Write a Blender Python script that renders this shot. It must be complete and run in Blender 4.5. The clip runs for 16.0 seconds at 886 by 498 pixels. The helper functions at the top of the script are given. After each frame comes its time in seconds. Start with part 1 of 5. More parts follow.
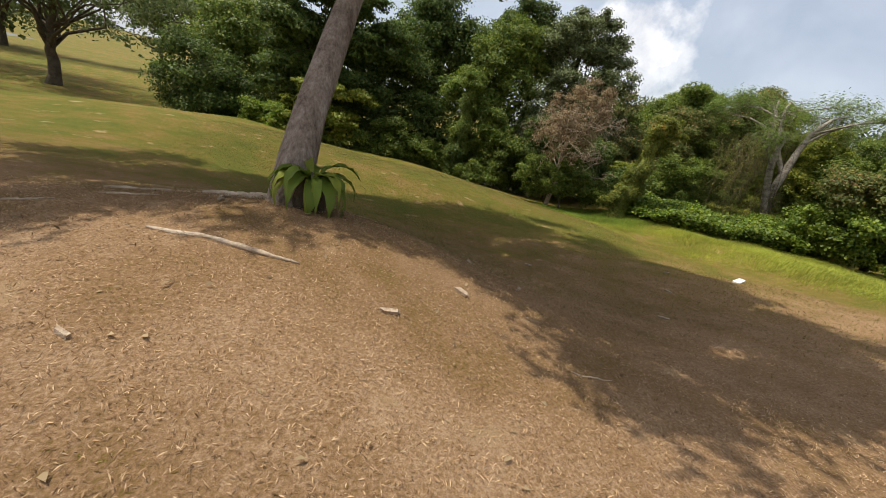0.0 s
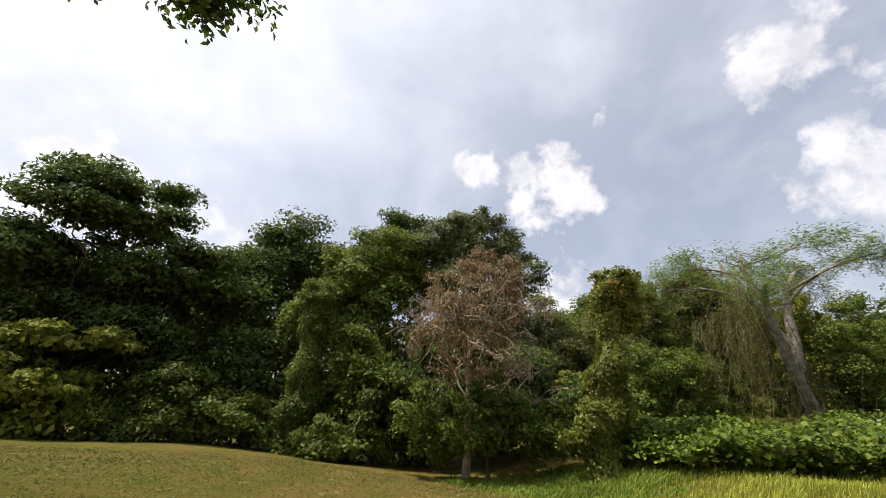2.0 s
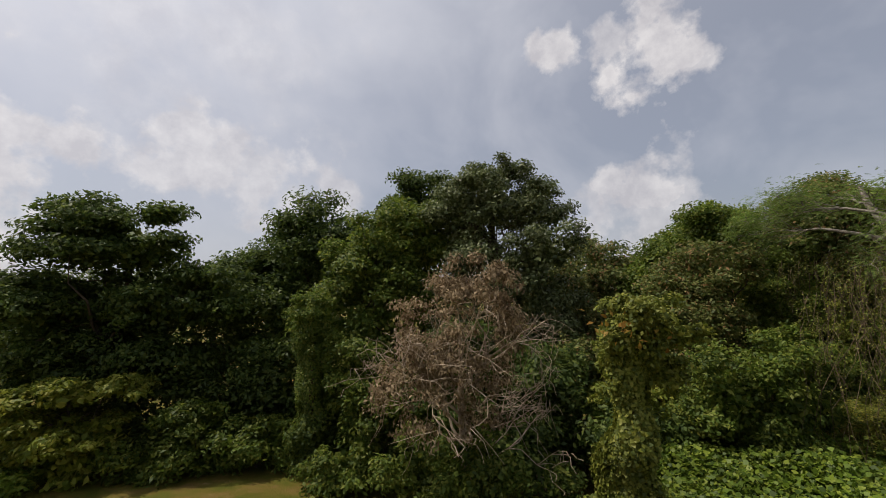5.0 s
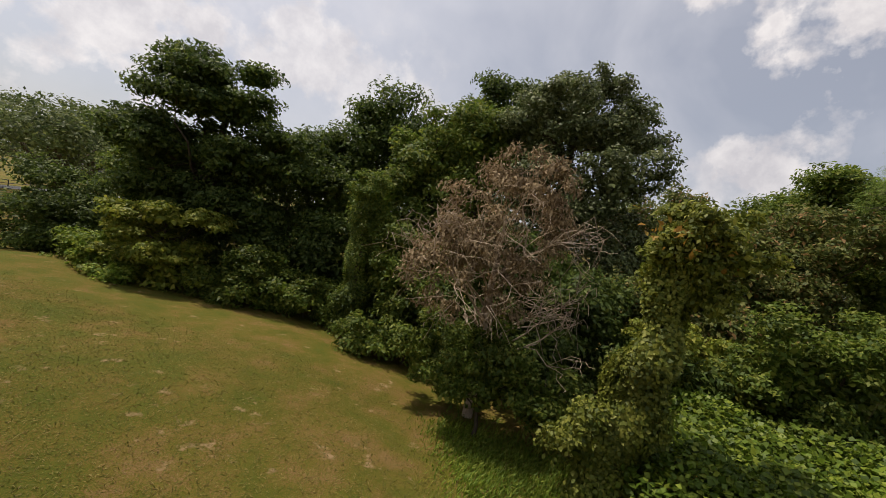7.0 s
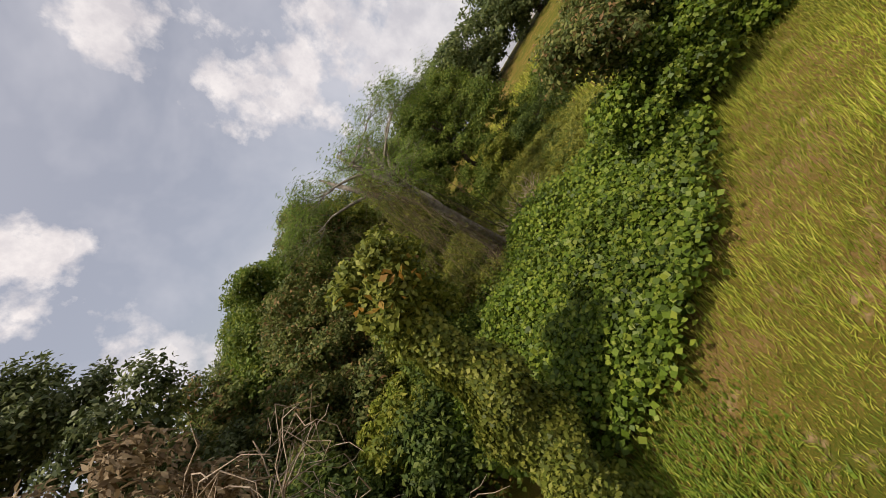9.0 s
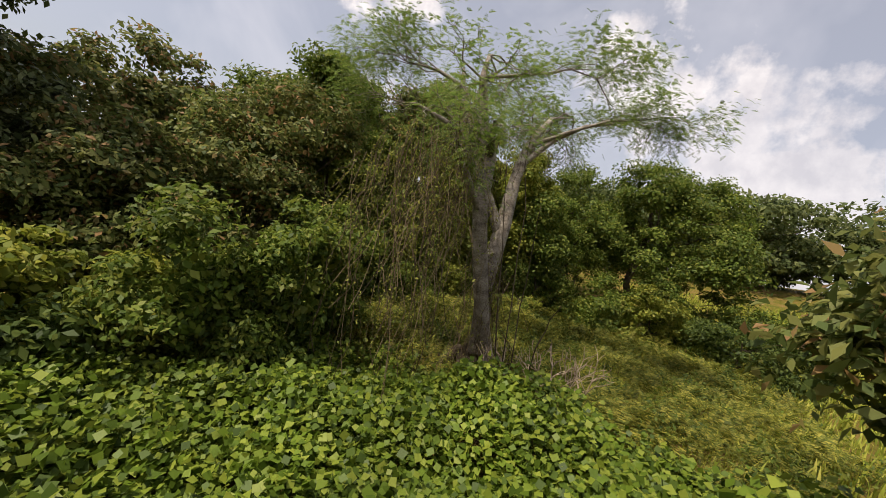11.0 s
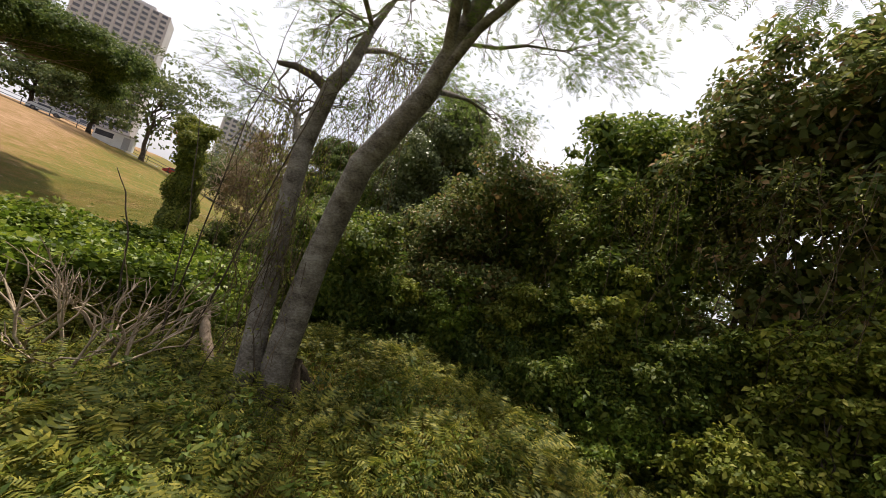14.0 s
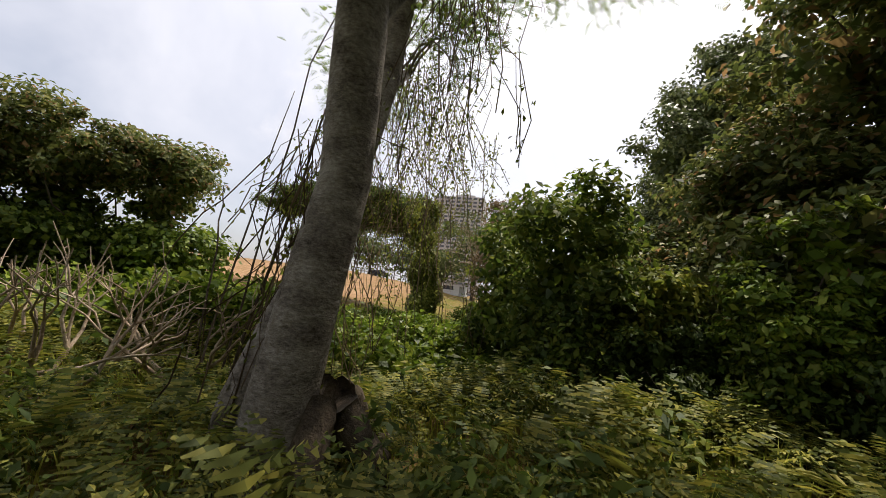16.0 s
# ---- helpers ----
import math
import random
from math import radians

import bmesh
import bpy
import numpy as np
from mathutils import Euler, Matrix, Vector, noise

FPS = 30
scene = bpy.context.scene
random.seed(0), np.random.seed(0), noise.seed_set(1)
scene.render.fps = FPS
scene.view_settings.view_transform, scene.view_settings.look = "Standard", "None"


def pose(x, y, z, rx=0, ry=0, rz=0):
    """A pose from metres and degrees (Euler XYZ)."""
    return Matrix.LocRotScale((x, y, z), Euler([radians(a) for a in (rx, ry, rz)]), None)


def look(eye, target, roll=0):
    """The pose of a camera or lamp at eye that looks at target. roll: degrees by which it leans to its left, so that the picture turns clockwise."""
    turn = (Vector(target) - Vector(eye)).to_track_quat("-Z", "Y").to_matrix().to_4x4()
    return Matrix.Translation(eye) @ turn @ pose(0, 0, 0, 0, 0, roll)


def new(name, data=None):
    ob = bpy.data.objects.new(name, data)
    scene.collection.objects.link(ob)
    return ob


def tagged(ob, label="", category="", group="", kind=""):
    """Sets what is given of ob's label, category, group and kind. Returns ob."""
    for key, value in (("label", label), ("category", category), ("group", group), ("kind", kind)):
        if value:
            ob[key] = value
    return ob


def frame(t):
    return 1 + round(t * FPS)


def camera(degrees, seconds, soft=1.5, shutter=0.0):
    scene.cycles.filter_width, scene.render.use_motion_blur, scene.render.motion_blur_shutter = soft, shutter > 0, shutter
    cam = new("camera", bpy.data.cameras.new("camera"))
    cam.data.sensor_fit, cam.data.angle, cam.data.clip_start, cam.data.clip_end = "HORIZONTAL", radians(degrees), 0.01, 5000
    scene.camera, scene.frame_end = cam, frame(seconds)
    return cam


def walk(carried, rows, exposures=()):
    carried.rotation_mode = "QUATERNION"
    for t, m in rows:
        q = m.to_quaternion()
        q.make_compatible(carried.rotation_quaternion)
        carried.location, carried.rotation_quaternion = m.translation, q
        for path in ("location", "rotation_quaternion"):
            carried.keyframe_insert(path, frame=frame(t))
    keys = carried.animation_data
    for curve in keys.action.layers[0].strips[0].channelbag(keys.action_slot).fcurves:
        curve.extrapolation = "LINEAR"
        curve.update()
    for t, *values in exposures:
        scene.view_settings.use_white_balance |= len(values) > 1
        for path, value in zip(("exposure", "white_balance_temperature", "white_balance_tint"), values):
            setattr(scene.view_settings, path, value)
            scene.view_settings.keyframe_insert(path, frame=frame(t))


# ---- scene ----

cam = camera(98.0, 16.0, 0.85)
PATH = [
    (0, (-0.87, -1.12, 1.01), (1.79, 7.94, -2.28), 14.4),
    (0.5, (0.55, 0.21, 0.37), (2.29, 9.93, -1.18), 9.9),
    (1, (1.70, 2.42, -0.12), (4.61, 11.96, 0.51), -5.4),
    (1.2, (2.27, 3.13, 0.00), (5.54, 12.42, 1.65), -8.8),
    (1.5, (2.86, 4.70, 0.18), (6.61, 13.67, 2.51), -2.2),
    (2, (4.52, 6.27, -0.19), (7.52, 15.14, 3.32), 4.0),
    (2.5, (5.62, 7.76, -0.57), (8.58, 16.21, 3.86), 0.0),
    (3, (6.57, 8.21, 0.33), (9.03, 17.06, 4.27), -0.8),
    (3.2, (7.37, 8.58, 0.67), (9.34, 17.53, 4.68), 0.0),
    (5.3, (8.06, 7.36, 3.13), (8.83, 17.30, 3.89), -1.7),
    (5.5, (8.36, 7.23, 3.08), (8.63, 17.21, 3.64), 0.7),
    (6, (8.63, 7.18, 3.02), (8.39, 17.18, 2.90), 5.7),
    (6.5, (8.71, 7.39, 2.66), (7.78, 17.33, 2.08), 12.2),
    (7, (8.44, 7.88, 2.00), (7.69, 17.84, 1.41), 10.9),
    (7.5, (7.86, 8.54, 1.73), (9.59, 18.39, 1.98), -0.2),
    (8, (7.30, 9.66, 1.83), (12.15, 18.31, 3.09), -11.5),
    (8.5, (7.29, 10.62, 2.43), (14.78, 17.14, 3.61), -28.5),
    (9, (7.52, 11.18, 2.77), (16.76, 14.72, 1.36), -53.4),
    (9.5, (8.46, 11.24, 2.22), (17.88, 13.65, -0.11), -34.1),
    (9.7, (8.85, 11.04, 2.02), (18.09, 14.42, 0.19), -20.3),
    (10, (9.51, 10.30, 1.68), (18.34, 14.71, 0.08), 0.0),
    (10.2, (10.33, 10.05, 1.59), (19.09, 14.61, 0.03), 8.6),
    (11.2, (13.60, 10.70, 2.20), (21.10, 17.00, 1.60), 13.0),
    (12.5, (17.36, 11.10, 3.22), (23.25, 19.08, 1.94), 26.0),
    (12.6, (18.31, 10.99, 2.94), (22.84, 19.86, 2.01), 25.8),
    (12.7, (19.26, 10.87, 2.65), (22.31, 20.38, 2.15), 25.7),
    (12.8, (20.21, 10.76, 2.36), (21.71, 20.64, 2.35), 25.5),
    (12.9, (21.17, 10.64, 2.08), (21.09, 20.63, 2.60), 25.4),
    (13, (22.12, 10.53, 1.79), (20.49, 20.33, 2.88), 25.4),
    (13.5, (24.73, 11.92, 1.74), (19.82, 20.62, 2.17), 15.7),
    (14, (25.70, 13.08, 1.53), (17.72, 19.09, 1.65), 19.0),
    (14.5, (26.14, 13.74, 1.47), (17.12, 18.04, 0.98), 5.6),
    (15, (25.42, 14.48, 0.94), (16.03, 17.89, 0.49), -3.6),
    (15.5, (24.64, 14.99, 0.43), (14.87, 16.96, 1.30), -3.4),
    (16, (23.00, 16.20, 0.16), (13.15, 14.50, 1.38), 7.0),
]
walk(cam, [(t, look(e, a, r)) for t, e, a, r in PATH],
     exposures=[(0.0, 0.55, 6450, 8), (0.6, 0.72, 6450, 8), (1.2, 0.75, 6450, 9), (2.0, 0.5, 6500, 11), (3.2, 0.27, 6450, 12), (5.3, -0.2, 6600, 12), (7.5, 0.1, 6800, 13), (9.0, 0.17, 6900, 14),
                (10.2, 0.42, 6900, 14), (12.3, 0.3, 6900, 16), (14.0, 0.68, 6800, 14), (15.4, 0.68, 6700, 13), (16.0, 0.54, 6700, 13)])

# ---- light ----
SUN_YAW, SUN_UP = 70.0, 62.0
to_sun = Vector((-math.sin(radians(SUN_YAW)) * math.cos(radians(SUN_UP)), math.cos(radians(SUN_YAW)) * math.cos(radians(SUN_UP)), math.sin(radians(SUN_UP))))
sun = new("sun", bpy.data.lights.new("sun", "SUN"))
sun.data.energy, sun.data.angle, sun.data.color = 3.8, radians(0.6), (1.0, 0.94, 0.82)
sun.matrix_world = look(to_sun * 60, (0, 0, 0))
CLOUDS = [  # direction, size, height of a heaped cloud
    ((0.335, 0.780, 0.528), 0.055, 0.9), ((0.450, 0.725, 0.535), 0.05, 0.7), ((0.537, 0.685, 0.500), 0.115, 0.95), ((0.590, 0.670, 0.455), 0.05, 0.8),
    ((0.72, 0.31, 0.62), 0.08, 0.8), ((0.838, 0.295, 0.46), 0.10, 0.8), ((0.913, 0.20, 0.355), 0.15, 0.8), ((0.975, 0.03, 0.24), 0.20, 0.6),
    ((0.524, 0.82, 0.23), 0.09, 0.8), ((0.56, 0.81, 0.155), 0.13, 0.6), ((0.45, 0.87, 0.16), 0.10, 0.55), ((-0.168, 0.95, 0.262), 0.07, 0.6),
    ((-0.70, 0.665, 0.245), 0.17, 0.8), ((-0.44, 0.835, 0.325), 0.13, 0.7), ((-0.32, 0.905, 0.27), 0.12, 0.6), ((-0.48, 0.76, 0.43), 0.20, 0.4),
    ((-0.43, 0.70, 0.57), 0.34, 0.35), ((-0.918, -0.225, 0.33), 0.25, 0.5), ((-0.85, -0.35, 0.3), 0.25, 0.45),
]


def sky():
    world = bpy.data.worlds.new("world")
    scene.world, world.use_nodes = world, True
    nt = world.node_tree
    nt.nodes.clear()
    out, bg = nt.nodes.new("ShaderNodeOutputWorld"), nt.nodes.new("ShaderNodeBackground")
    sk = nt.nodes.new("ShaderNodeTexSky")
    sk.sky_type, sk.sun_disc = "NISHITA", False
    sk.sun_elevation, sk.sun_rotation = radians(SUN_UP), radians(-SUN_YAW)
    sk.air_density, sk.dust_density, sk.ozone_density = 1.0, 3.0, 1.5
    co = nt.nodes.new("ShaderNodeTexCoord")

    def math_node(op, a, b=None, clamp=False):
        n = nt.nodes.new("ShaderNodeMath")
        n.operation, n.use_clamp = op, clamp
        for i, v in enumerate((a, b)):
            if v is None:
                continue
            if isinstance(v, (int, float)):
                n.inputs[i].default_value = v
            else:
                nt.links.new(v, n.inputs[i])
        return n.outputs[0]

    def noise_node(scale, detail, rough, dist=0.0):
        n = nt.nodes.new("ShaderNodeTexNoise")
        n.inputs["Scale"].default_value, n.inputs["Detail"].default_value = scale, detail
        n.inputs["Roughness"].default_value, n.inputs["Distortion"].default_value = rough, dist
        nt.links.new(co.outputs["Generated"], n.inputs["Vector"])
        return n.outputs["Fac"]

    fine = noise_node(8.5, 6.0, 0.58, 0.0)
    veil = noise_node(2.6, 5.0, 0.55, 0.3)
    total = None
    fine_edge = math_node("MULTIPLY", math_node("SUBTRACT", fine, 0.51), 4.2)
    for d, size, weight in CLOUDS:
        d = Vector(d).normalized()
        dn = nt.nodes.new("ShaderNodeVectorMath")
        dn.operation = "DISTANCE"
        nt.links.new(co.outputs["Generated"], dn.inputs[0])
        dn.inputs[1].default_value = d
        q = math_node("DIVIDE", dn.outputs["Value"], size)
        q = math_node("SUBTRACT", 1.0, q)
        q = math_node("MULTIPLY", math_node("MULTIPLY", math_node("ADD", q, fine_edge), 2.0 if weight > 0.5 else 0.8, True), weight)
        total = q if total is None else math_node("MAXIMUM", total, q)
    heap = total
    # thin high cloud, denser round the sun
    dn = nt.nodes.new("ShaderNodeVectorMath")
    dn.operation = "DISTANCE"
    nt.links.new(co.outputs["Generated"], dn.inputs[0])
    dn.inputs[1].default_value = to_sun
    near = math_node("SUBTRACT", 1.25, dn.outputs["Value"], True)
    thin = math_node("ADD", math_node("MULTIPLY", math_node("SUBTRACT", veil, 0.42), 2.0, True), math_node("MULTIPLY", near, 0.6), True)
    thin = math_node("MULTIPLY_ADD", thin, 0.58)
    thin.node.inputs[2].default_value = 0.36

    def mix(fac, a, b):
        m = nt.nodes.new("ShaderNodeMix")
        m.data_type = "RGBA"
        nt.links.new(fac, m.inputs["Factor"])
        for v, key in ((a, 6), (b, 7)):
            if isinstance(v, tuple):
                m.inputs[key].default_value = v
            else:
                nt.links.new(v, m.inputs[key])
        return m.outputs[2]

    col = mix(thin, sk.outputs[0], (8.1, 8.35, 9.1, 1))
    body = mix(math_node("MULTIPLY", math_node("SUBTRACT", noise_node(16.0, 5.0, 0.6), 0.35), 3.0, True), (7.2, 7.1, 7.5, 1), (10.4, 10.2, 10.2, 1))
    col = mix(heap, col, body)
    glow = math_node("MULTIPLY", math_node("POWER", near, 2.2), 4.6)
    gl = nt.nodes.new("ShaderNodeMix")
    gl.data_type, gl.blend_type = "RGBA", "ADD"
    gl.inputs["Factor"].default_value = 1.0
    nt.links.new(col, gl.inputs[6])
    nt.links.new(glow, gl.inputs[7])
    nt.links.new(gl.outputs[2], bg.inputs["Color"])
    bg.inputs["Strength"].default_value = 0.085
    nt.links.new(bg.outputs[0], out.inputs["Surface"])


sky()


# ---- materials ----
def nodes(name):
    m = bpy.data.materials.new(name)
    m.use_nodes = True
    m.node_tree.nodes.clear()
    return m, m.node_tree


def add(nt, kind, **values):
    n = nt.nodes.new(kind)
    for k, v in values.items():
        n.inputs[k.replace("_", " ")].default_value = v
    return n


def ramp(nt, fac, stops):
    r = nt.nodes.new("ShaderNodeValToRGB")
    while len(r.color_ramp.elements) < len(stops):
        r.color_ramp.elements.new(0.5)
    for e, (p, c) in zip(r.color_ramp.elements, stops):
        e.position, e.color = p, (*c, 1)
    nt.links.new(fac, r.inputs[0])
    return r.outputs[0]


def leaf_material(name, dark, mid, light, through_light=0.42, rough=0.58, dead=None):
    """Leaves that differ one by one, and let some light through."""
    m, nt = nodes(name)
    geo = nt.nodes.new("ShaderNodeNewGeometry")
    stops = [(0.0, dark), (0.5, mid), (0.95, light)]
    if dead:
        stops = [(0.0, dark), (0.45, mid), (0.86, light), (0.93, dead)]
    c = ramp(nt, geo.outputs["Random Per Island"], stops)
    no = add(nt, "ShaderNodeTexNoise", Scale=0.7, Detail=2.0)
    co = nt.nodes.new("ShaderNodeTexCoord")
    nt.links.new(co.outputs["Object"], no.inputs["Vector"])
    hsv = add(nt, "ShaderNodeHueSaturation")
    mr = nt.nodes.new("ShaderNodeMapRange")
    mr.inputs["From Min"].default_value, mr.inputs["From Max"].default_value = 0.3, 0.7
    mr.inputs["To Min"].default_value, mr.inputs["To Max"].default_value = 0.85, 1.5
    nt.links.new(no.outputs["Fac"], mr.inputs["Value"])
    nt.links.new(mr.outputs[0], hsv.inputs["Value"])
    nt.links.new(c, hsv.inputs["Color"])
    p = add(nt, "ShaderNodeBsdfPrincipled", Roughness=rough)
    p.inputs["Specular IOR Level"].default_value = 0.25
    tr = nt.nodes.new("ShaderNodeBsdfTranslucent")
    nt.links.new(hsv.outputs[0], p.inputs["Base Color"])
    nt.links.new(hsv.outputs[0], tr.inputs["Color"])
    mx, out = nt.nodes.new("ShaderNodeMixShader"), nt.nodes.new("ShaderNodeOutputMaterial")
    mx.inputs[0].default_value = through_light
    nt.links.new(p.outputs[0], mx.inputs[1])
    nt.links.new(tr.outputs[0], mx.inputs[2])
    nt.links.new(mx.outputs[0], out.inputs[0])
    return m


def surface(name, a, b, scale, rough=0.9, bump=0.3, fine=None, stretch=(1, 1, 1), c=None, metal=0.0):
    """A rough surface: two or three colours mixed by noise at two scales, with relief."""
    m, nt = nodes(name)
    co = nt.nodes.new("ShaderNodeTexCoord")
    mp = nt.nodes.new("ShaderNodeMapping")
    mp.inputs["Scale"].default_value = stretch
    nt.links.new(co.outputs["Object"], mp.inputs["Vector"])
    n1 = add(nt, "ShaderNodeTexNoise", Scale=scale, Detail=5.0, Roughness=0.6)
    n2 = add(nt, "ShaderNodeTexNoise", Scale=fine or scale * 9, Detail=4.0, Roughness=0.65)
    for n in (n1, n2):
        nt.links.new(mp.outputs[0], n.inputs["Vector"])
    mean = nt.nodes.new("ShaderNodeMath")
    mean.operation = "MULTIPLY_ADD"
    mean.inputs[1].default_value, mean.inputs[2].default_value = 0.45, 0.0
    nt.links.new(n2.outputs["Fac"], mean.inputs[0])
    tot = nt.nodes.new("ShaderNodeMath")
    tot.operation = "MULTIPLY_ADD"
    tot.inputs[1].default_value = 0.55
    nt.links.new(n1.outputs["Fac"], tot.inputs[0])
    nt.links.new(mean.outputs[0], tot.inputs[2])
    stops = [(0.36, a), (0.62, b)] if c is None else [(0.34, a), (0.5, b), (0.66, c)]
    col = ramp(nt, tot.outputs[0], stops)
    p = add(nt, "ShaderNodeBsdfPrincipled", Roughness=rough, Metallic=metal)
    p.inputs["Specular IOR Level"].default_value = 0.25
    bp = add(nt, "ShaderNodeBump", Strength=bump, Distance=0.02)
    nt.links.new(n2.outputs["Fac"], bp.inputs["Height"])
    nt.links.new(bp.outputs[0], p.inputs["Normal"])
    nt.links.new(col, p.inputs["Base Color"])
    out = nt.nodes.new("ShaderNodeOutputMaterial")
    nt.links.new(p.outputs[0], out.inputs[0])
    return m


def lawn_material():
    m, nt = nodes("mown_lawn")
    co = nt.nodes.new("ShaderNodeTexCoord")
    sep = nt.nodes.new("ShaderNodeSeparateXYZ")
    nt.links.new(co.outputs["Object"], sep.inputs[0])
    big = add(nt, "ShaderNodeTexNoise", Scale=0.16, Detail=4.0, Roughness=0.6)
    mid = add(nt, "ShaderNodeTexNoise", Scale=1.1, Detail=5.0, Roughness=0.65)
    fin = add(nt, "ShaderNodeTexNoise", Scale=55.0, Detail=6.0, Roughness=0.8)
    spot = add(nt, "ShaderNodeTexNoise", Scale=2.1, Detail=4.0, Roughness=0.65)
    for n in (big, mid, fin, spot):
        nt.links.new(co.outputs["Object"], n.inputs["Vector"])
    # the worn ground by the tree is dry, the hollow before the wood is green
    dry = nt.nodes.new("ShaderNodeMapRange")
    dry.inputs["From Min"].default_value, dry.inputs["From Max"].default_value = 1.0, 8.5
    dry.inputs["To Min"].default_value, dry.inputs["To Max"].default_value = 0.33, -0.02
    nt.links.new(sep.outputs["Y"], dry.inputs["Value"])

    def m2(op, a, b, clamp=False):
        n = nt.nodes.new("ShaderNodeMath")
        n.operation, n.use_clamp = op, clamp
        for i, v in enumerate((a, b)):
            if isinstance(v, float):
                n.inputs[i].default_value = v
            else:
                nt.links.new(v, n.inputs[i])
        return n.outputs[0]

    f = m2("ADD", m2("MULTIPLY", big.outputs["Fac"], 0.4), m2("SUBTRACT", m2("MULTIPLY", mid.outputs["Fac"], 0.75), 0.08))
    west = nt.nodes.new("ShaderNodeMapRange")
    west.inputs["From Min"].default_value, west.inputs["From Max"].default_value = -26.0, -8.0
    west.inputs["To Min"].default_value, west.inputs["To Max"].default_value = 0.8, 1.0
    nt.links.new(sep.outputs["X"], west.inputs["Value"])
    east = nt.nodes.new("ShaderNodeMapRange")
    east.inputs["From Min"].default_value, east.inputs["From Max"].default_value = 8.6, 11.5
    east.inputs["To Min"].default_value, east.inputs["To Max"].default_value = 1.0, -0.25
    nt.links.new(sep.outputs["X"], east.inputs["Value"])
    f = m2("ADD", f, m2("MULTIPLY", m2("MULTIPLY", dry.outputs[0], west.outputs[0]), east.outputs[0]))
    f = m2("ADD", f, m2("MULTIPLY", m2("SUBTRACT", fin.outputs["Fac"], 0.5), 1.5))
    col = ramp(nt, f, [(0.36, (0.075, 0.088, 0.010)), (0.47, (0.118, 0.102, 0.013)), (0.56, (0.16, 0.108, 0.022)), (0.66, (0.20, 0.118, 0.052)), (0.85, (0.28, 0.168, 0.088)), (1.0, (0.38, 0.255, 0.155))])
    bare = ramp(nt, spot.outputs["Fac"], [(0.62, (0, 0, 0)), (0.70, (0.85, 0.85, 0.85))])
    mx = nt.nodes.new("ShaderNodeMix")
    mx.data_type = "RGBA"
    nt.links.new(bare, mx.inputs["Factor"])
    nt.links.new(col, mx.inputs[6])
    mx.inputs[7].default_value = (0.33, 0.22, 0.12, 1)
    p = add(nt, "ShaderNodeBsdfPrincipled", Roughness=0.95)
    p.inputs["Specular IOR Level"].default_value = 0.15
    bp = add(nt, "ShaderNodeBump", Strength=0.8, Distance=0.03)
    nt.links.new(fin.outputs["Fac"], bp.inputs["Height"])
    nt.links.new(bp.outputs[0], p.inputs["Normal"])
    nt.links.new(mx.outputs[2], p.inputs["Base Color"])
    out = nt.nodes.new("ShaderNodeOutputMaterial")
    nt.links.new(p.outputs[0], out.inputs[0])
    return m


LAWN = lawn_material()
BARK = surface("grey_furrowed_bark", (0.085, 0.06, 0.045), (0.22, 0.175, 0.14), 9.0, bump=1.0, fine=40.0, stretch=(1, 1, 0.4), c=(0.36, 0.31, 0.26))
PALE_BARK = surface("pale_smooth_bark", (0.055, 0.042, 0.03), (0.20, 0.17, 0.135), 3.4, bump=1.0, fine=26.0, stretch=(1, 1, 1.8), c=(0.37, 0.335, 0.28))
DARK_BARK = surface("dark_bark", (0.03, 0.022, 0.015), (0.12, 0.09, 0.06), 4.0, bump=0.8)
DEAD_WOOD = surface("bleached_dead_wood", (0.22, 0.15, 0.09), (0.50, 0.40, 0.30), 5.0, bump=0.6)
WEATHERED = surface("weathered_wood", (0.13, 0.09, 0.06), (0.34, 0.26, 0.19), 6.0, bump=0.7)
LEAF_DARK = leaf_material("dark_green_leaf", (0.034, 0.056, 0.012), (0.064, 0.099, 0.019), (0.121, 0.149, 0.029))
LEAF_MID = leaf_material("mid_green_leaf", (0.047, 0.077, 0.012), (0.101, 0.147, 0.020), (0.186, 0.205, 0.035))
LEAF_BRIGHT = leaf_material("bright_green_leaf", (0.078, 0.128, 0.014), (0.139, 0.205, 0.023), (0.248, 0.282, 0.040))
LEAF_YELLOW = leaf_material("yellow_green_leaf", (0.095, 0.128, 0.016), (0.176, 0.203, 0.027), (0.297, 0.284, 0.047))
LEAF_DULL = leaf_material("olive_leaf", (0.054, 0.081, 0.020), (0.115, 0.135, 0.034), (0.189, 0.189, 0.054), dead=(0.270, 0.162, 0.068))
LEAF_IVY = leaf_material("vine_leaf", (0.036, 0.062, 0.007), (0.095, 0.145, 0.014), (0.19, 0.225, 0.03), 0.38, 0.5)
LEAF_CLIMB = leaf_material("climbing_leaf", (0.060, 0.082, 0.012), (0.145, 0.165, 0.024), (0.25, 0.25, 0.045), 0.38, 0.55)
LEAF_FINE = leaf_material("feathery_leaf", (0.065, 0.115, 0.022), (0.135, 0.205, 0.042), (0.235, 0.275, 0.065), 0.45)
LEAF_DEAD = leaf_material("withered_leaf", (0.12, 0.082, 0.045), (0.22, 0.158, 0.088), (0.33, 0.25, 0.15), 0.25, 0.8)
LEAF_ORANGE = leaf_material("orange_leaf", (0.20, 0.10, 0.015), (0.32, 0.17, 0.025), (0.38, 0.25, 0.05), 0.4)
LEAF_GREY = leaf_material("greyish_green_leaf", (0.048, 0.066, 0.022), (0.095, 0.118, 0.040), (0.20, 0.22, 0.095), 0.3, 0.45)
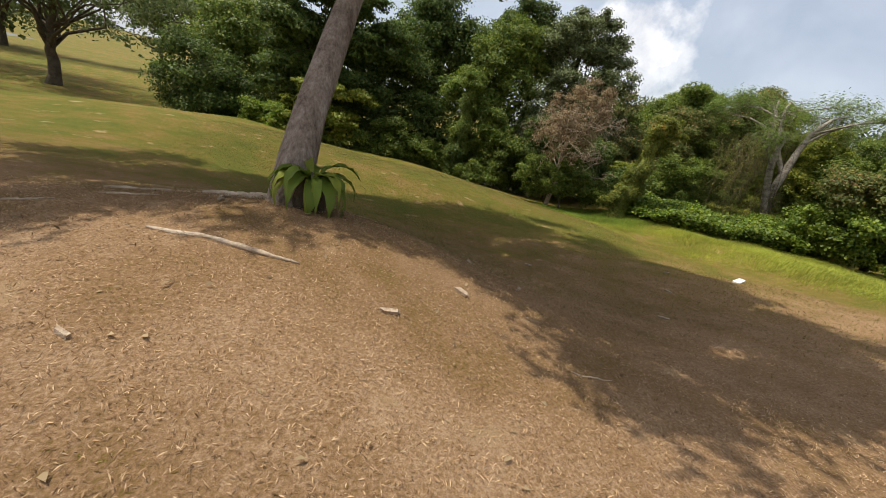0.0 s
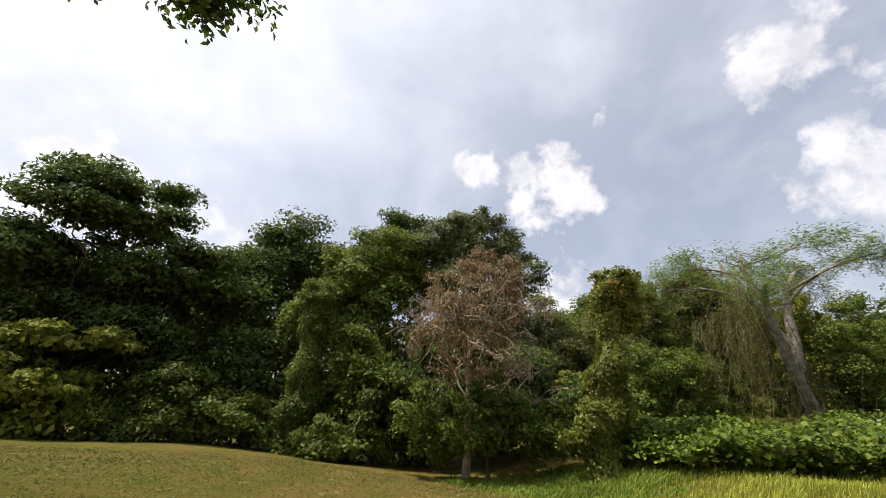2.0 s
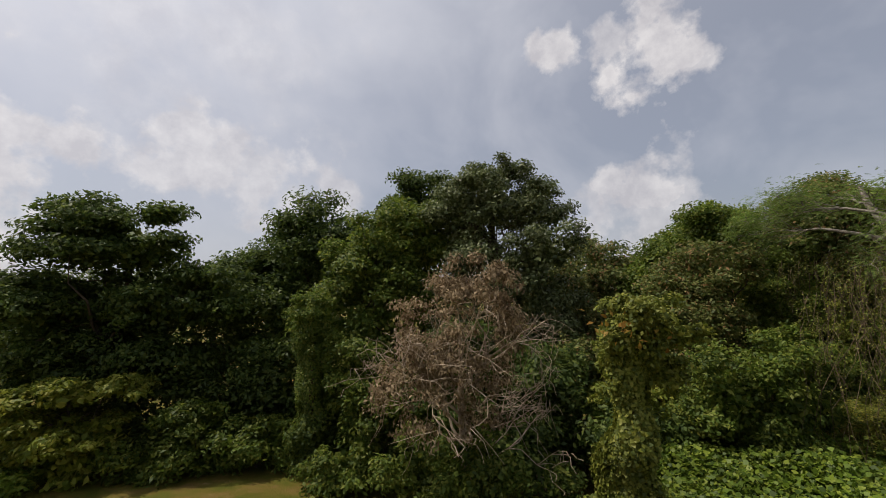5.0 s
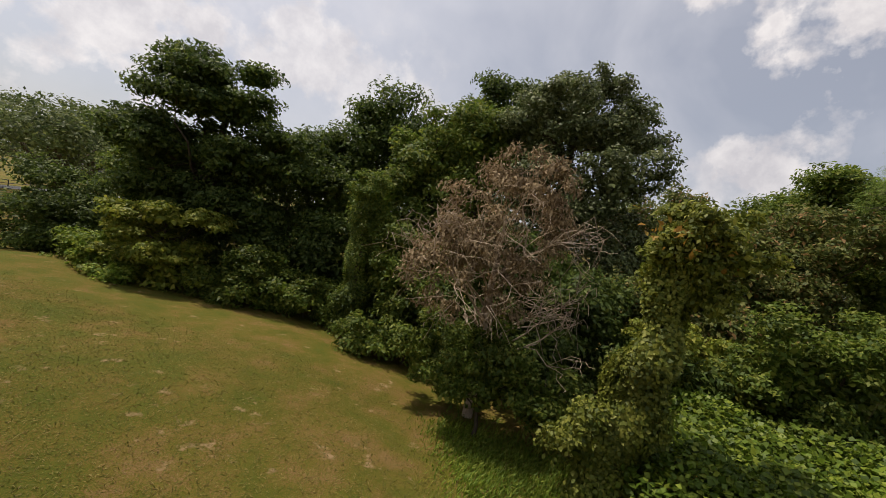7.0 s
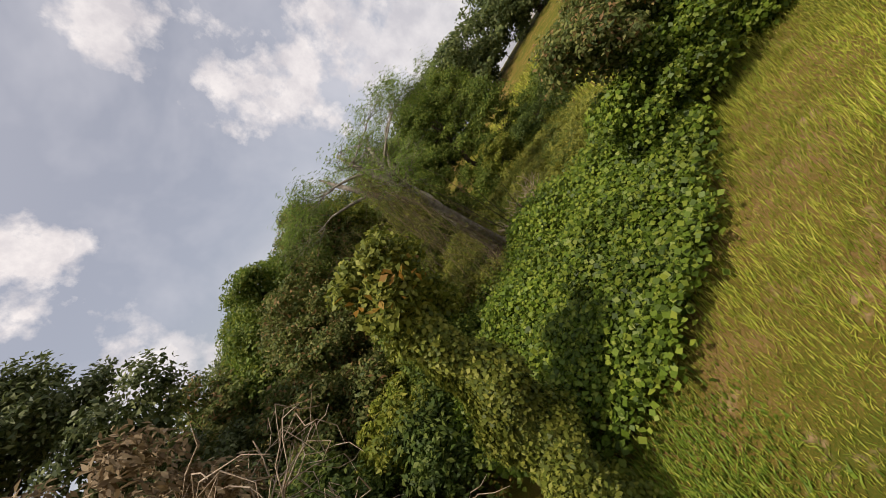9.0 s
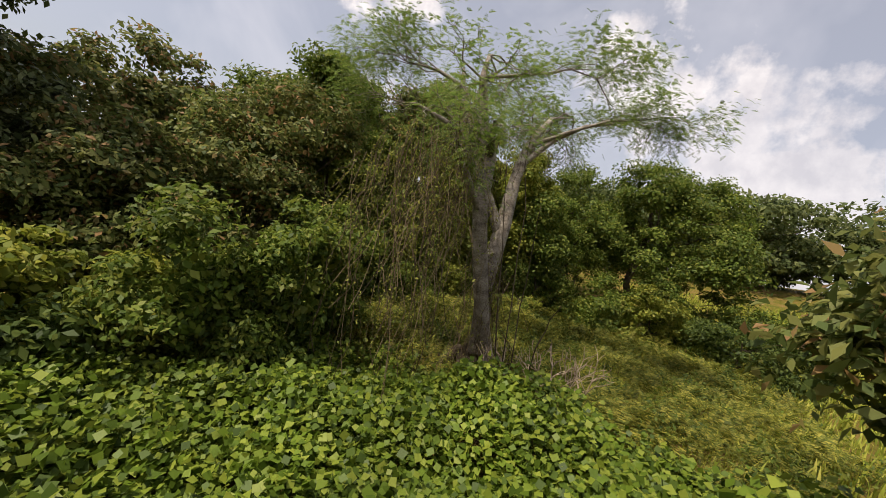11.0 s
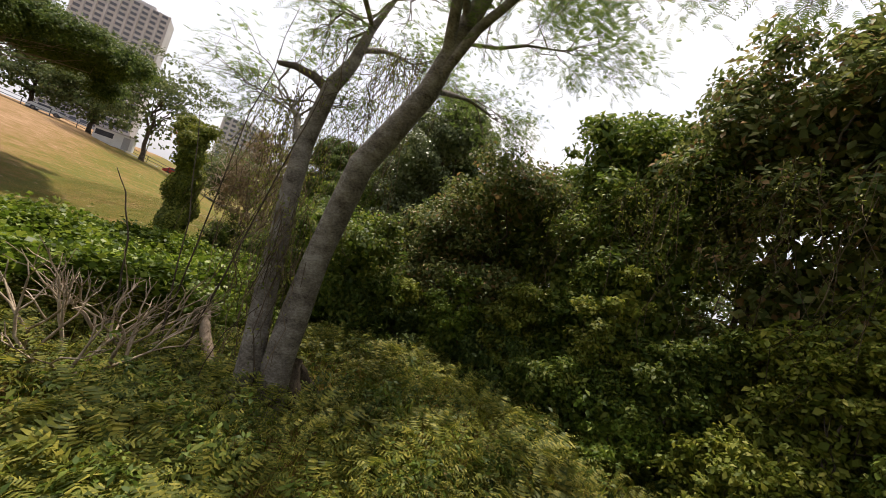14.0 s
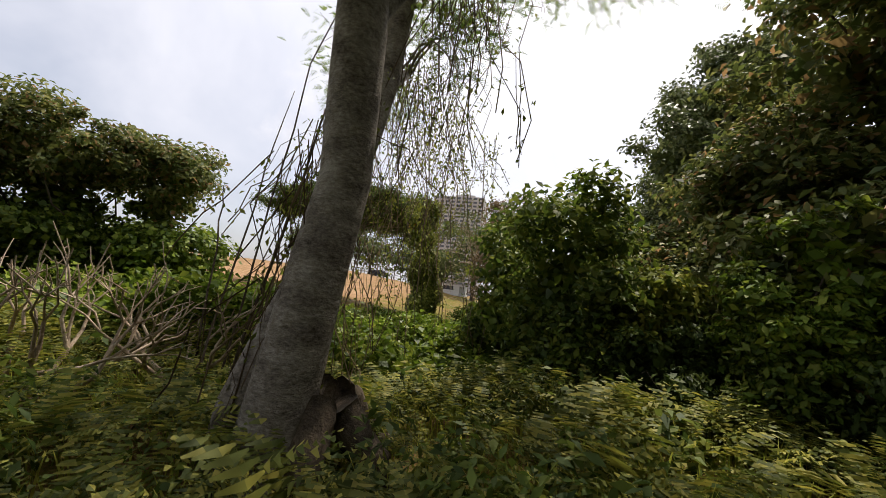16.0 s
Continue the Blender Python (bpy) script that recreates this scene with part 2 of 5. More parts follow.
LEAF_FAR = leaf_material("far_leaf", (0.052, 0.077, 0.024), (0.089, 0.115, 0.037), (0.149, 0.167, 0.055))
GRASS = leaf_material("long_grass_blade", (0.135, 0.176, 0.020), (0.257, 0.284, 0.034), (0.405, 0.378, 0.068), 0.4, 0.6)
FERN = leaf_material("fern_frond", (0.05, 0.068, 0.010), (0.125, 0.140, 0.020), (0.28, 0.25, 0.042), 0.4, 0.6)
DRY_BLADE = leaf_material("dry_grass_blade", (0.10, 0.055, 0.026), (0.25, 0.15, 0.075), (0.43, 0.30, 0.18), 0.15, 0.85)
OLIVE_BLADE = leaf_material("short_grass_blade", (0.07, 0.075, 0.015), (0.13, 0.115, 0.025), (0.22, 0.17, 0.06), 0.2, 0.85)
VINE_STEM = leaf_material("dry_vine_stem", (0.05, 0.035, 0.02), (0.12, 0.085, 0.05), (0.20, 0.15, 0.09), 0.1, 0.9)


# ---- building helpers ----
def ease(a, b, x):
    u = np.clip((x - a) / (b - a), 0, 1)
    return u * u * (3 - 2 * u)


def ground_z(x, y):
    z = -0.30 + 0.016 * np.clip(x, -40, 60) - 0.095 * np.clip(y, -15, 30) + 0.04 * np.sin(0.9 * x + 0.4) * np.sin(0.7 * y)
    z = z - 0.45 * ease(1, 8, y) * ease(-7, 1, x) * ease(12.0, 9.3, x)  # the hollow before the wood
    z = z + 0.65 * ease(8.5, 14, y) * ease(9.5, 1.0, x) * ease(-16, -6, x) * ease(34, 24, y)  # which rises again to the wood's western end
    z = z + 0.02 * np.clip(x + 6, -40, 0) * ease(-2, 12, y)
    z = z + 0.52 * np.exp(-((x + 1.3) ** 2 + (y - 2.6) ** 2) / 4.5)  # the mound that the leaning tree stands on
    z = z + 2.6 * ease(-8, -50, x) * ease(26, 10, y)  # rises to the field in the west
    z = z - 0.3 * np.exp(-((x - 2.2) ** 2 + (y - 3.2) ** 2) / 5.0)
    z = z + (0.2 + 0.65 * ease(14.5, 18, y)) * ease(16.5, 19.5, x) * ease(32, 28, x) * ease(9, 12, y) * ease(30, 24, y)  # the ferny rise before the thicket
    return z + 3.6 * ease(25, 70, x)  # and to the east


def gz(x, y):
    return float(ground_z(x, y))


def link_mesh(name, mesh, material, parent=None, label="", at=None):
    mesh.materials.append(material)
    ob = new(name, mesh)
    if parent is not None:
        ob.parent = parent
    if at is not None:
        ob.matrix_basis = at
    if label:
        tagged(ob, label)
    return ob


def part(name, bm, material, parent, label=""):
    mesh = bpy.data.meshes.new(name)
    bm.to_mesh(mesh)
    bm.free()
    return link_mesh(name, mesh, material, parent, label)


def quads(name, v, faces=None, smooth=False):
    """A mesh from an array of corners, four a face unless faces are given."""
    v = np.asarray(v, np.float32).reshape(-1, 3)
    f = np.arange(len(v), dtype=np.int32).reshape(-1, 4) if faces is None else np.asarray(faces, np.int32)
    me = bpy.data.meshes.new(name)
    me.vertices.add(len(v))
    me.vertices.foreach_set("co", v.ravel())
    me.loops.add(f.size)
    me.loops.foreach_set("vertex_index", f.ravel())
    me.polygons.add(len(f))
    me.polygons.foreach_set("loop_start", np.arange(0, f.size, 4, dtype=np.int32))
    if smooth:
        me.polygons.foreach_set("use_smooth", np.ones(len(f), bool))
    me.update(calc_edges=True)
    return me


def unit(a):
    return a / np.maximum(np.linalg.norm(a, axis=-1, keepdims=True), 1e-9)


def leaf_quads(rng, pos, nrm, length, width=0.5, droop=0.35, axis=None):
    """One folded, drooping leaf at each place."""
    n = len(pos)
    nrm = unit(nrm)
    t = rng.normal(size=(n, 3)) if axis is None else axis + 0.25 * rng.normal(size=(n, 3))
    t[:, 2] -= droop
    t = unit(t - (t * nrm).sum(1, keepdims=True) * nrm)
    s = np.cross(nrm, t)
    L = length * rng.uniform(0.6, 1.25, (n, 1))
    W = L * width * 0.5
    lift = nrm * L * rng.uniform(0.02, 0.16, (n, 1))
    mid = pos + t * L * 0.05
    return np.stack([pos - t * L * 0.5, mid + s * W + lift, pos + t * L * 0.5 - nrm * L * 0.08, mid - s * W + lift], 1).reshape(-1, 3)


def ball(rng, n):
    return unit(rng.normal(size=(n, 3)))


def crown(rng, ells, clumps, clump_r, n, length, width=0.5, flat=0.8, low=-0.35, fill=0.12, droop=0.35):
    """Leaves in clumps over the skin of some ellipsoids (centre and radii), with larger ones inside. Returns corners and the clumps' middles."""
    e = np.array(ells, float)
    area = (e[:, 3] * e[:, 4] + e[:, 3] * e[:, 5] + e[:, 4] * e[:, 5])
    which = rng.choice(len(e), clumps, p=area / area.sum())
    d = ball(rng, clumps * 4)
    d = d[d[:, 2] > low][:clumps]
    which = which[: len(d)]
    cc = e[which, :3] + d * e[which, 3:] * rng.uniform(0.72, 1.02, (len(d), 1))
    cr = clump_r * rng.uniform(0.4, 1.55, len(d))
    w = cr**2 / (cr**2).sum()
    k = rng.choice(len(d), n, p=w)
    u = ball(rng, n)
    u[:, 2] = np.where(rng.random(n) < 0.6, np.abs(u[:, 2]), u[:, 2])
    r = cr[k][:, None] * rng.uniform(0.25, 1.15, (n, 1))
    pos = cc[k] + u * r * np.array([1, 1, flat])
    nrm = u * 0.5 + d[k] * 0.3 + np.array([0, 0, 0.55]) + 0.6 * rng.normal(size=(n, 3))
    v = leaf_quads(rng, pos, nrm, length, width, droop)
    m = int(n * fill)
    if m:
        which = rng.choice(len(e), m, p=area / area.sum())
        p = e[which, :3] + ball(rng, m) * e[which, 3:] * (rng.uniform(0.1, 0.68, (m, 1)))
        v = np.concatenate([v, leaf_quads(rng, p, rng.normal(size=(m, 3)), length * 1.3, 0.7, droop)])
    return v, cc


def tube(v, f, pts, radii, sides=8, rng=None, rough=0.0):
    """Adds a tapered, slightly uneven limb along the points."""
    pts = np.array(pts, float)
    base = len(v)
    for i, p in enumerate(pts):
        t = pts[min(i + 1, len(pts) - 1)] - pts[max(i - 1, 0)]
        t = t / max(np.linalg.norm(t), 1e-9)
        a = np.cross(t, (0.0, 1.0, 0.1) if abs(t[1]) < 0.9 else (1.0, 0, 0))
        a = a / np.linalg.norm(a)
        b = np.cross(t, a)
        for j in range(sides):
            g = 2 * math.pi * j / sides
            r = radii[i] * (1 + (rng.uniform(-rough, rough) if rng is not None else 0))
            v.append(p + r * (a * math.cos(g) + b * math.sin(g)))
    for i in range(len(pts) - 1):
        for j in range(sides):
            a, b = base + i * sides + j, base + i * sides + (j + 1) % sides
            f.append((a, b, b + sides, a + sides))
    return v, f


def bend(a, b, k, rng, sag=0.0, steps=5):
    """A wavering way from a to b."""
    a, b = np.array(a, float), np.array(b, float)
    span = np.linalg.norm(b - a)
    out = []
    for i in range(steps + 1):
        s = i / steps
        p = a * (1 - s) + b * s
        p = p + rng.normal(size=3) * k * span * math.sin(math.pi * s)
        p[2] += sag * span * math.sin(math.pi * s)
        out.append(p)
    return out


def tree(name, seed, base, top, r0, ells, clumps, clump_r, n, length, leaf, bark, label, category="tree", group="", limbs=14, stem=None, limb_from=0.45, **how):
    """A tapered trunk with limbs to the leaf clumps, and a crown of leaves."""
    rng = np.random.default_rng(seed)
    root = new(name)
    root.location = base
    tagged(root, label, category, group)
    o = np.array(base, float)
    corners, cc = crown(rng, ells, clumps, clump_r, int(n * 0.74), length * 1.06, **how)
    v, f = [], []
    stem = bend(np.array([0, 0, -0.25]), np.array(top, float) - o, 0.03, rng, steps=7) if stem is None else [np.array(q, float) - o for q in stem]
    radii = [r0 * (1.35 if i == 0 else 1 - 0.085 * i) for i in range(len(stem))]
    tube(v, f, stem, radii, 10, rng, 0.06)
    pick = rng.choice(len(cc), min(limbs, len(cc)), replace=False)
    for j in pick:
        s = rng.uniform(limb_from, 1.0)
        i = int(s * (len(stem) - 1))
        a, b = stem[i], cc[j] - o
        tube(v, f, bend(a, b, 0.06, rng, 0.06), [radii[i] * 0.5 * q for q in (1, 0.75, 0.55, 0.4, 0.25, 0.1)], 6, rng, 0.05)
    link_mesh("trunk", quads("trunk", v, f, True), bark, root)
    link_mesh("crown", quads("crown", corners - o), leaf, root)
    return root


def bush(name, seed, base, ells, clumps, clump_r, n, length, leaf, label, category="bush", group="", **how):
    how.setdefault("low", -0.85)
    root = tree(name, seed, base, (base[0], base[1], base[2] + 0.6 * max(e[2] + e[5] - base[2] for e in ells)), 0.05, ells, clumps, clump_r, n, length, leaf, DARK_BARK, label, category, group, limbs=10, **how)
    return root


# ---- ground ----
def build_ground():
    near = np.arange(-12, 40.01, 0.4)
    far_lo, far_hi = np.array([-1500, -900, -500, -300, -180, -120, -80, -55, -40, -28, -20, -15.0]), np.array([44, 50, 58, 70, 85, 110, 150, 220, 350, 600, 1000, 1500.0])
    xs = np.concatenate([far_lo, near, far_hi])
    ys = np.concatenate([far_lo, near, far_hi])
    X, Y = np.meshgrid(xs, ys)
    Z = ground_z(X, Y)
    v = np.stack([X, Y, Z], -1).reshape(-1, 3)
    n = len(xs)
    i, j = np.meshgrid(np.arange(n - 1), np.arange(len(ys) - 1))
    a = (j * n + i).ravel()
    f = np.stack([a, a + 1, a + n + 1, a + n], 1)
    ob = link_mesh("ground", quads("ground", v, f, True), LAWN)
    tagged(ob, "mown park lawn, dry and brown near the tree, greener by the wood", "lawn", kind="structure")


build_ground()


# ---- the tree on the lawn ----
# Most crown lobes are unseen, added where their shadow darkens the lawn.
tree("rain_tree", 11, (-1.36, 2.78, gz(-1.36, 2.78)), (-0.4, 5.6, 5.2), 0.215,
     [(-1.01, 5.32, 5.12, 2.34, 2.16, 0.81), (0.86, 4.3, 5.12, 2.16, 1.98, 0.72), (2.3, 5.83, 4.94, 1.53, 1.8, 0.63), (0.35, 7.53, 5.29, 2.34, 1.98, 0.72), (-1.69, 8.89, 5.29, 2.16, 1.8, 0.72), (0.01, 10.34, 5.2, 1.62, 0.9, 0.45), (-3.47, 6.34, 5.2, 2.34, 1.98, 0.81), (-3.9, 8.55, 5.2, 1.8, 1.62, 0.63),
      (-2.88, 3.97, 5.2, 1.44, 1.08, 0.72), (-0.67, 2.95, 5.12, 1.53, 0.99, 0.63), (1.03, 2.6, 5.03, 1.44, 0.9, 0.54), (2.64, 3.29, 4.94, 1.08, 1.08, 0.45), (2.3, 8.38, 5.29, 0.99, 0.99, 0.36), (-6.11, 5.15, 5.2, 2.34, 2.16, 0.72), (2.46, 11.2, 5.0, 0.41, 0.41, 0.63), (-1.35, 9.57, 4.86, 0.9, 0.54, 0.32),
      (0.35, 9.92, 5.03, 1.08, 0.54, 0.32), (1.46, 10.08, 4.94, 0.63, 0.45, 0.36), (2.56, 9.74, 5.29, 0.81, 0.54, 0.32), (-2.62, 9.57, 3.84, 0.81, 0.63, 0.41), (-2.28, 9.41, 4.52, 0.72, 0.54, 0.32), (-7.13, 7.71, 5.2, 1.98, 1.8, 0.63), (-5.43, 8.38, 5.2, 1.62, 1.44, 0.54), (-5.09, 3.79, 5.2, 1.62, 1.35, 0.54), (-0.5, 1.5, 4.7, 1.2, 0.6, 0.4), (0.7, 1.3, 4.7, 1.0, 0.5, 0.4), (1.7, 1.6, 4.7, 0.9, 0.6, 0.4)], 430, 0.55, 190000, 0.14, LEAF_DARK, BARK,
     "large leaning tree with furrowed grey bark on the lawn", low=-0.9, limbs=40, fill=0.05, limb_from=0.82,
     stem=[(-1.40, 2.62, -0.8), (-1.39, 2.72, -0.3), (-1.36, 2.92, 0.25), (-1.32, 3.13, 0.68), (-1.21, 3.57, 1.37), (-1.12, 3.87, 1.87), (-1.0, 4.35, 2.7), (-0.92, 4.85, 3.5), (-0.8, 5.3, 4.4)])


def nest_fern():
    """Wide strap fronds that arch out of the foot of the trunk."""
    rng = np.random.default_rng(31)
    x, y = -1.18, 2.66
    root = new("birds_nest_fern")
    root.location = (x, y, gz(x, y) + 0.3)
    tagged(root, "large green bird's nest fern at the foot of the leaning tree", "fern")
    for k in range(34):
        g = k * 2.4 + rng.uniform(-0.2, 0.2)
        up = rng.uniform(0.3, 1.4)
        length, wide = rng.uniform(0.36, 0.58), rng.uniform(0.08, 0.14)
        out = np.array([math.cos(g), math.sin(g), 0.0])
        side = np.array([-math.sin(g), math.cos(g), 0.0])
        v, f = [], []
        p, a = out * 0.05, up
        for i in range(9):
            w = wide * 0.5 * math.sin(math.pi * min(0.97, 0.12 + i / 8.4)) ** 0.7
            wave = 0.015 * math.sin(i * 2.1 + k)
            v += [p - side * w + np.array([0, 0, 0.02 + wave]), p, p + side * w + np.array([0, 0, 0.02 - wave])]
            a -= rng.uniform(0.22, 0.38)
            p = p + (out * math.cos(a) + np.array([0, 0, math.sin(a)])) * length / 8
        for i in range(8):
            b = i * 3
            f += [(b, b + 1, b + 4, b + 3), (b + 1, b + 2, b + 5, b + 4)]
        link_mesh("frond", quads("frond", v, f, True), LEAF_YELLOW if k % 3 == 0 else LEAF_MID, root)
    bm = bmesh.new()
    bmesh.ops.create_icosphere(bm, subdivisions=2, radius=0.17)
    for q in bm.verts:
        q.co.z = q.co.z * 1.7 - 0.25
        q.co += Vector((rng.uniform(-0.02, 0.02), rng.uniform(-0.02, 0.02), rng.uniform(-0.02, 0.02)))
    part("root_mass", bm, DARK_BARK, root, "brown fibrous root mass")


nest_fern()

# ---- the wood ----
WOOD = "trees of the wood"
tree("broadleaf_tree", 21, (-2.4, 22.9, gz(-2.4, 22.9)), (-2.4, 22.9, 4.6), 0.24,
     [(-3.6, 22.4, 5.0, 1.6, 1.5, 1.0), (-1.7, 22.6, 4.7, 1.5, 1.5, 1.1), (-4.6, 22.2, 2.9, 1.5, 1.6, 1.2), (-0.3, 22.5, 2.9, 2.0, 1.8, 1.2), (-3.6, 22.4, 6.35, 0.9, 0.9, 0.5), (-1.4, 22.6, 6.3, 0.6, 0.7, 0.42), (-2.7, 22.5, 5.8, 1.3, 1.0, 0.6), (0.6, 22.6, 3.9, 1.2, 1.0, 0.5), (-5.4, 22.4, 3.9, 0.9, 0.9, 0.45), (-4.0, 22.8, 0.8, 2.2, 1.5, 1.9), (-1.6, 22.9, 0.6, 2.2, 1.5, 1.9), (-2.6, 23.2, 2.6, 2.2, 1.0, 1.8)], 260, 0.62, 84000, 0.18, LEAF_DARK, DARK_BARK,
     "spreading dark green broadleaf tree at the wood's edge", group=WOOD, flat=0.5, limbs=24)
tree("round_tree", 22, (3.8, 27.0, gz(3.8, 27.0)), (3.8, 27.0, 5), 0.28,
     [(3.9, 27.0, 5.7, 2.3, 2.0, 2.2), (2.3, 27.0, 4.9, 2.0, 1.8, 2.2), (5.4, 27.0, 4.3, 2.0, 2.0, 2.4), (0.4, 27.4, 3.0, 2.4, 2.0, 2.4)], 140, 0.7, 36000, 0.2, LEAF_DARK, DARK_BARK, "dense round-crowned dark green tree in the wood", group=WOOD)
tree("round_tree", 23, (11.2, 22.4, gz(11.2, 22.4)), (11.2, 22.2, 5.8), 0.28,
     [(11.3, 22.1, 6.5, 1.9, 1.7, 1.75), (13.0, 21.8, 5.9, 1.25, 1.2, 1.4), (9.9, 22.4, 6.0, 1.3, 1.4, 1.5), (12.5, 20.2, 4.3, 1.2, 1.1, 1.3), (11.4, 21.2, 3.6, 2.0, 1.3, 2.1), (12.4, 21.0, 1.2, 2.1, 1.4, 2.5), (10.2, 21.6, 1.2, 1.9, 1.2, 2.5)], 250, 0.44, 90000, 0.135, LEAF_GREY, DARK_BARK,
     "tall domed dark green tree, highest of the wood", group=WOOD)
tree("round_tree", 38, (8.3, 25.0, gz(8.3, 25.0)), (8.3, 24.9, 5.5), 0.24,
     [(8.7, 25.2, 7.1, 1.6, 1.4, 1.6), (7.9, 25.2, 5.1, 2.0, 1.5, 2.1), (10.0, 25.2, 5.3, 1.6, 1.4, 2.0)], 120, 0.5, 34000, 0.17, LEAF_DARK, DARK_BARK,
     "round-topped dark green tree behind the domed one", group=WOOD)
tree("forest_tree", 24, (6.2, 23.2, gz(6.2, 23.2)), (6.2, 23.2, 4.5), 0.2,
     [(7.3, 22.8, 5.0, 1.6, 1.5, 1.8), (8.7, 22.6, 4.8, 1.3, 1.2, 1.7), (6.0, 22.7, 3.6, 1.5, 1.4, 1.8), (5.6, 22.4, 1.8, 1.9, 1.5, 2.2), (7.6, 22.0, 1.6, 1.8, 1.5, 2.4), (6.4, 21.4, -0.6, 1.9, 1.3, 1.7)], 150, 0.5, 46000, 0.17, LEAF_MID, DARK_BARK,
     "mid green leafy tree below the domed tree", group=WOOD)
tree("forest_tree", 25, (-0.5, 25.5, gz(-0.5, 25.5)), (-0.5, 25.5, 3), 0.2,
     [(0.9, 25.2, 3.6, 2.1, 1.8, 1.6), (2.8, 24.4, 1.8, 2.2, 1.7, 2.1), (-0.6, 24.8, 0.4, 2.6, 1.8, 2.4), (3.4, 23.2, -0.6, 2.2, 1.4, 2.0)], 120, 0.6, 34000, 0.19, LEAF_DARK, DARK_BARK,
     "dark understorey tree inside the wood", group=WOOD)
tree("forest_tree", 26, (-8.5, 27.0, gz(-8.5, 27)), (-8.5, 27.0, 2), 0.2,
     [(-8.2, 27.0, 2.0, 2.6, 2.2, 2.2), (-6.5, 26.0, 0.0, 2.6, 2.0, 2.4)], 90, 0.6, 24000, 0.19, LEAF_MID, DARK_BARK,
     "mid green tree behind the wood's western corner", group=WOOD)
bush("round_shrub", 27, (-9.0, 22.6, gz(-9.0, 22.6)), [(-9.0, 22.6, -0.6, 2.2, 1.8, 2.0), (-7.4, 22.2, -1.2, 1.4, 1.3, 1.4)], 90, 0.55, 30000, 0.15, LEAF_DARK, "large dark rounded shrub standing on the lawn")
tree("light_shrub", 28, (-2.3, 20.6, gz(-2.3, 20.6)), (-2.3, 20.6, 0.4), 0.08,
     [(-2.0, 20.4, 0.5, 2.0, 1.3, 0.4), (-2.9, 20.4, -0.6, 1.9, 1.4, 0.8), (-1.9, 20.3, -1.6, 1.8, 1.1, 0.9), (-1.4, 20.4, -0.9, 1.5, 1.2, 0.9), (-3.8, 20.4, -1.6, 1.2, 1.0, 0.8)], 90, 0.42, 24000, 0.16, LEAF_YELLOW, DARK_BARK,
     "layered yellow-green shrub at the wood's edge", "bush", flat=0.4)
bush("bright_shrub", 29, (-5.0, 20.8, gz(-5, 20.8)), [(-5.0, 20.8, -1.7, 1.5, 1.2, 1.1), (-3.6, 20.0, -1.9, 1.2, 0.9, 0.7)], 50, 0.4, 14000, 0.15, LEAF_BRIGHT, "bright leafy shrub beside the lawn")
bush("low_shrub", 30, (1.5, 20.6, gz(1.5, 20.6)), [(1.3, 20.6, -1.2, 1.3, 1.0, 1.0), (2.5, 20.7, -1.5, 1.0, 0.9, 0.8), (0.2, 20.5, -1.6, 1.0, 0.8, 0.7)], 60, 0.38, 18000, 0.14, LEAF_MID, "low green shrub at the foot of the wood")
bush("low_shrub", 36, (-0.6, 22.4, gz(-0.6, 22.4)), [(-0.6, 22.6, -0.9, 2.2, 1.2, 1.6), (1.8, 22.6, -0.6, 2.0, 1.2, 1.8), (-3.4, 22.6, -0.8, 1.8, 1.2, 1.8)], 70, 0.5, 20000, 0.17, LEAF_DARK, "dark undergrowth shrub under the trees")


for k, (x, y, h, m) in enumerate([(-6.6, 22.0, 1.3, LEAF_DARK), (-4.4, 22.0, 1.2, LEAF_DARK), (0.4, 21.5, 1.2, LEAF_DARK), (3.0, 21.0, 1.0, LEAF_MID), (5.4, 20.6, 1.2, LEAF_DARK), (6.2, 19.2, 0.9, LEAF_MID), (8.0, 19.4, 1.6, LEAF_DARK), (5.0, 22.2, 1.8, LEAF_DARK), (8.4, 21.6, 2.0, LEAF_DARK), (2.2, 23.4, 1.8, LEAF_DARK), (11.0, 20.4, 1.8, LEAF_DARK)]):
    z = gz(x, y)
    bush("undergrowth_shrub", 260 + k, (x, y, z), [(x, y, z + h * 0.75, 1.3, 0.8, h * 0.75), (x + 0.9, y + 0.2, z + h * 0.4, 0.9, 0.6, h * 0.5)], 44, 0.32, 9000, 0.13, m, "dark leafy undergrowth at the foot of the wood", group="undergrowth of the wood")


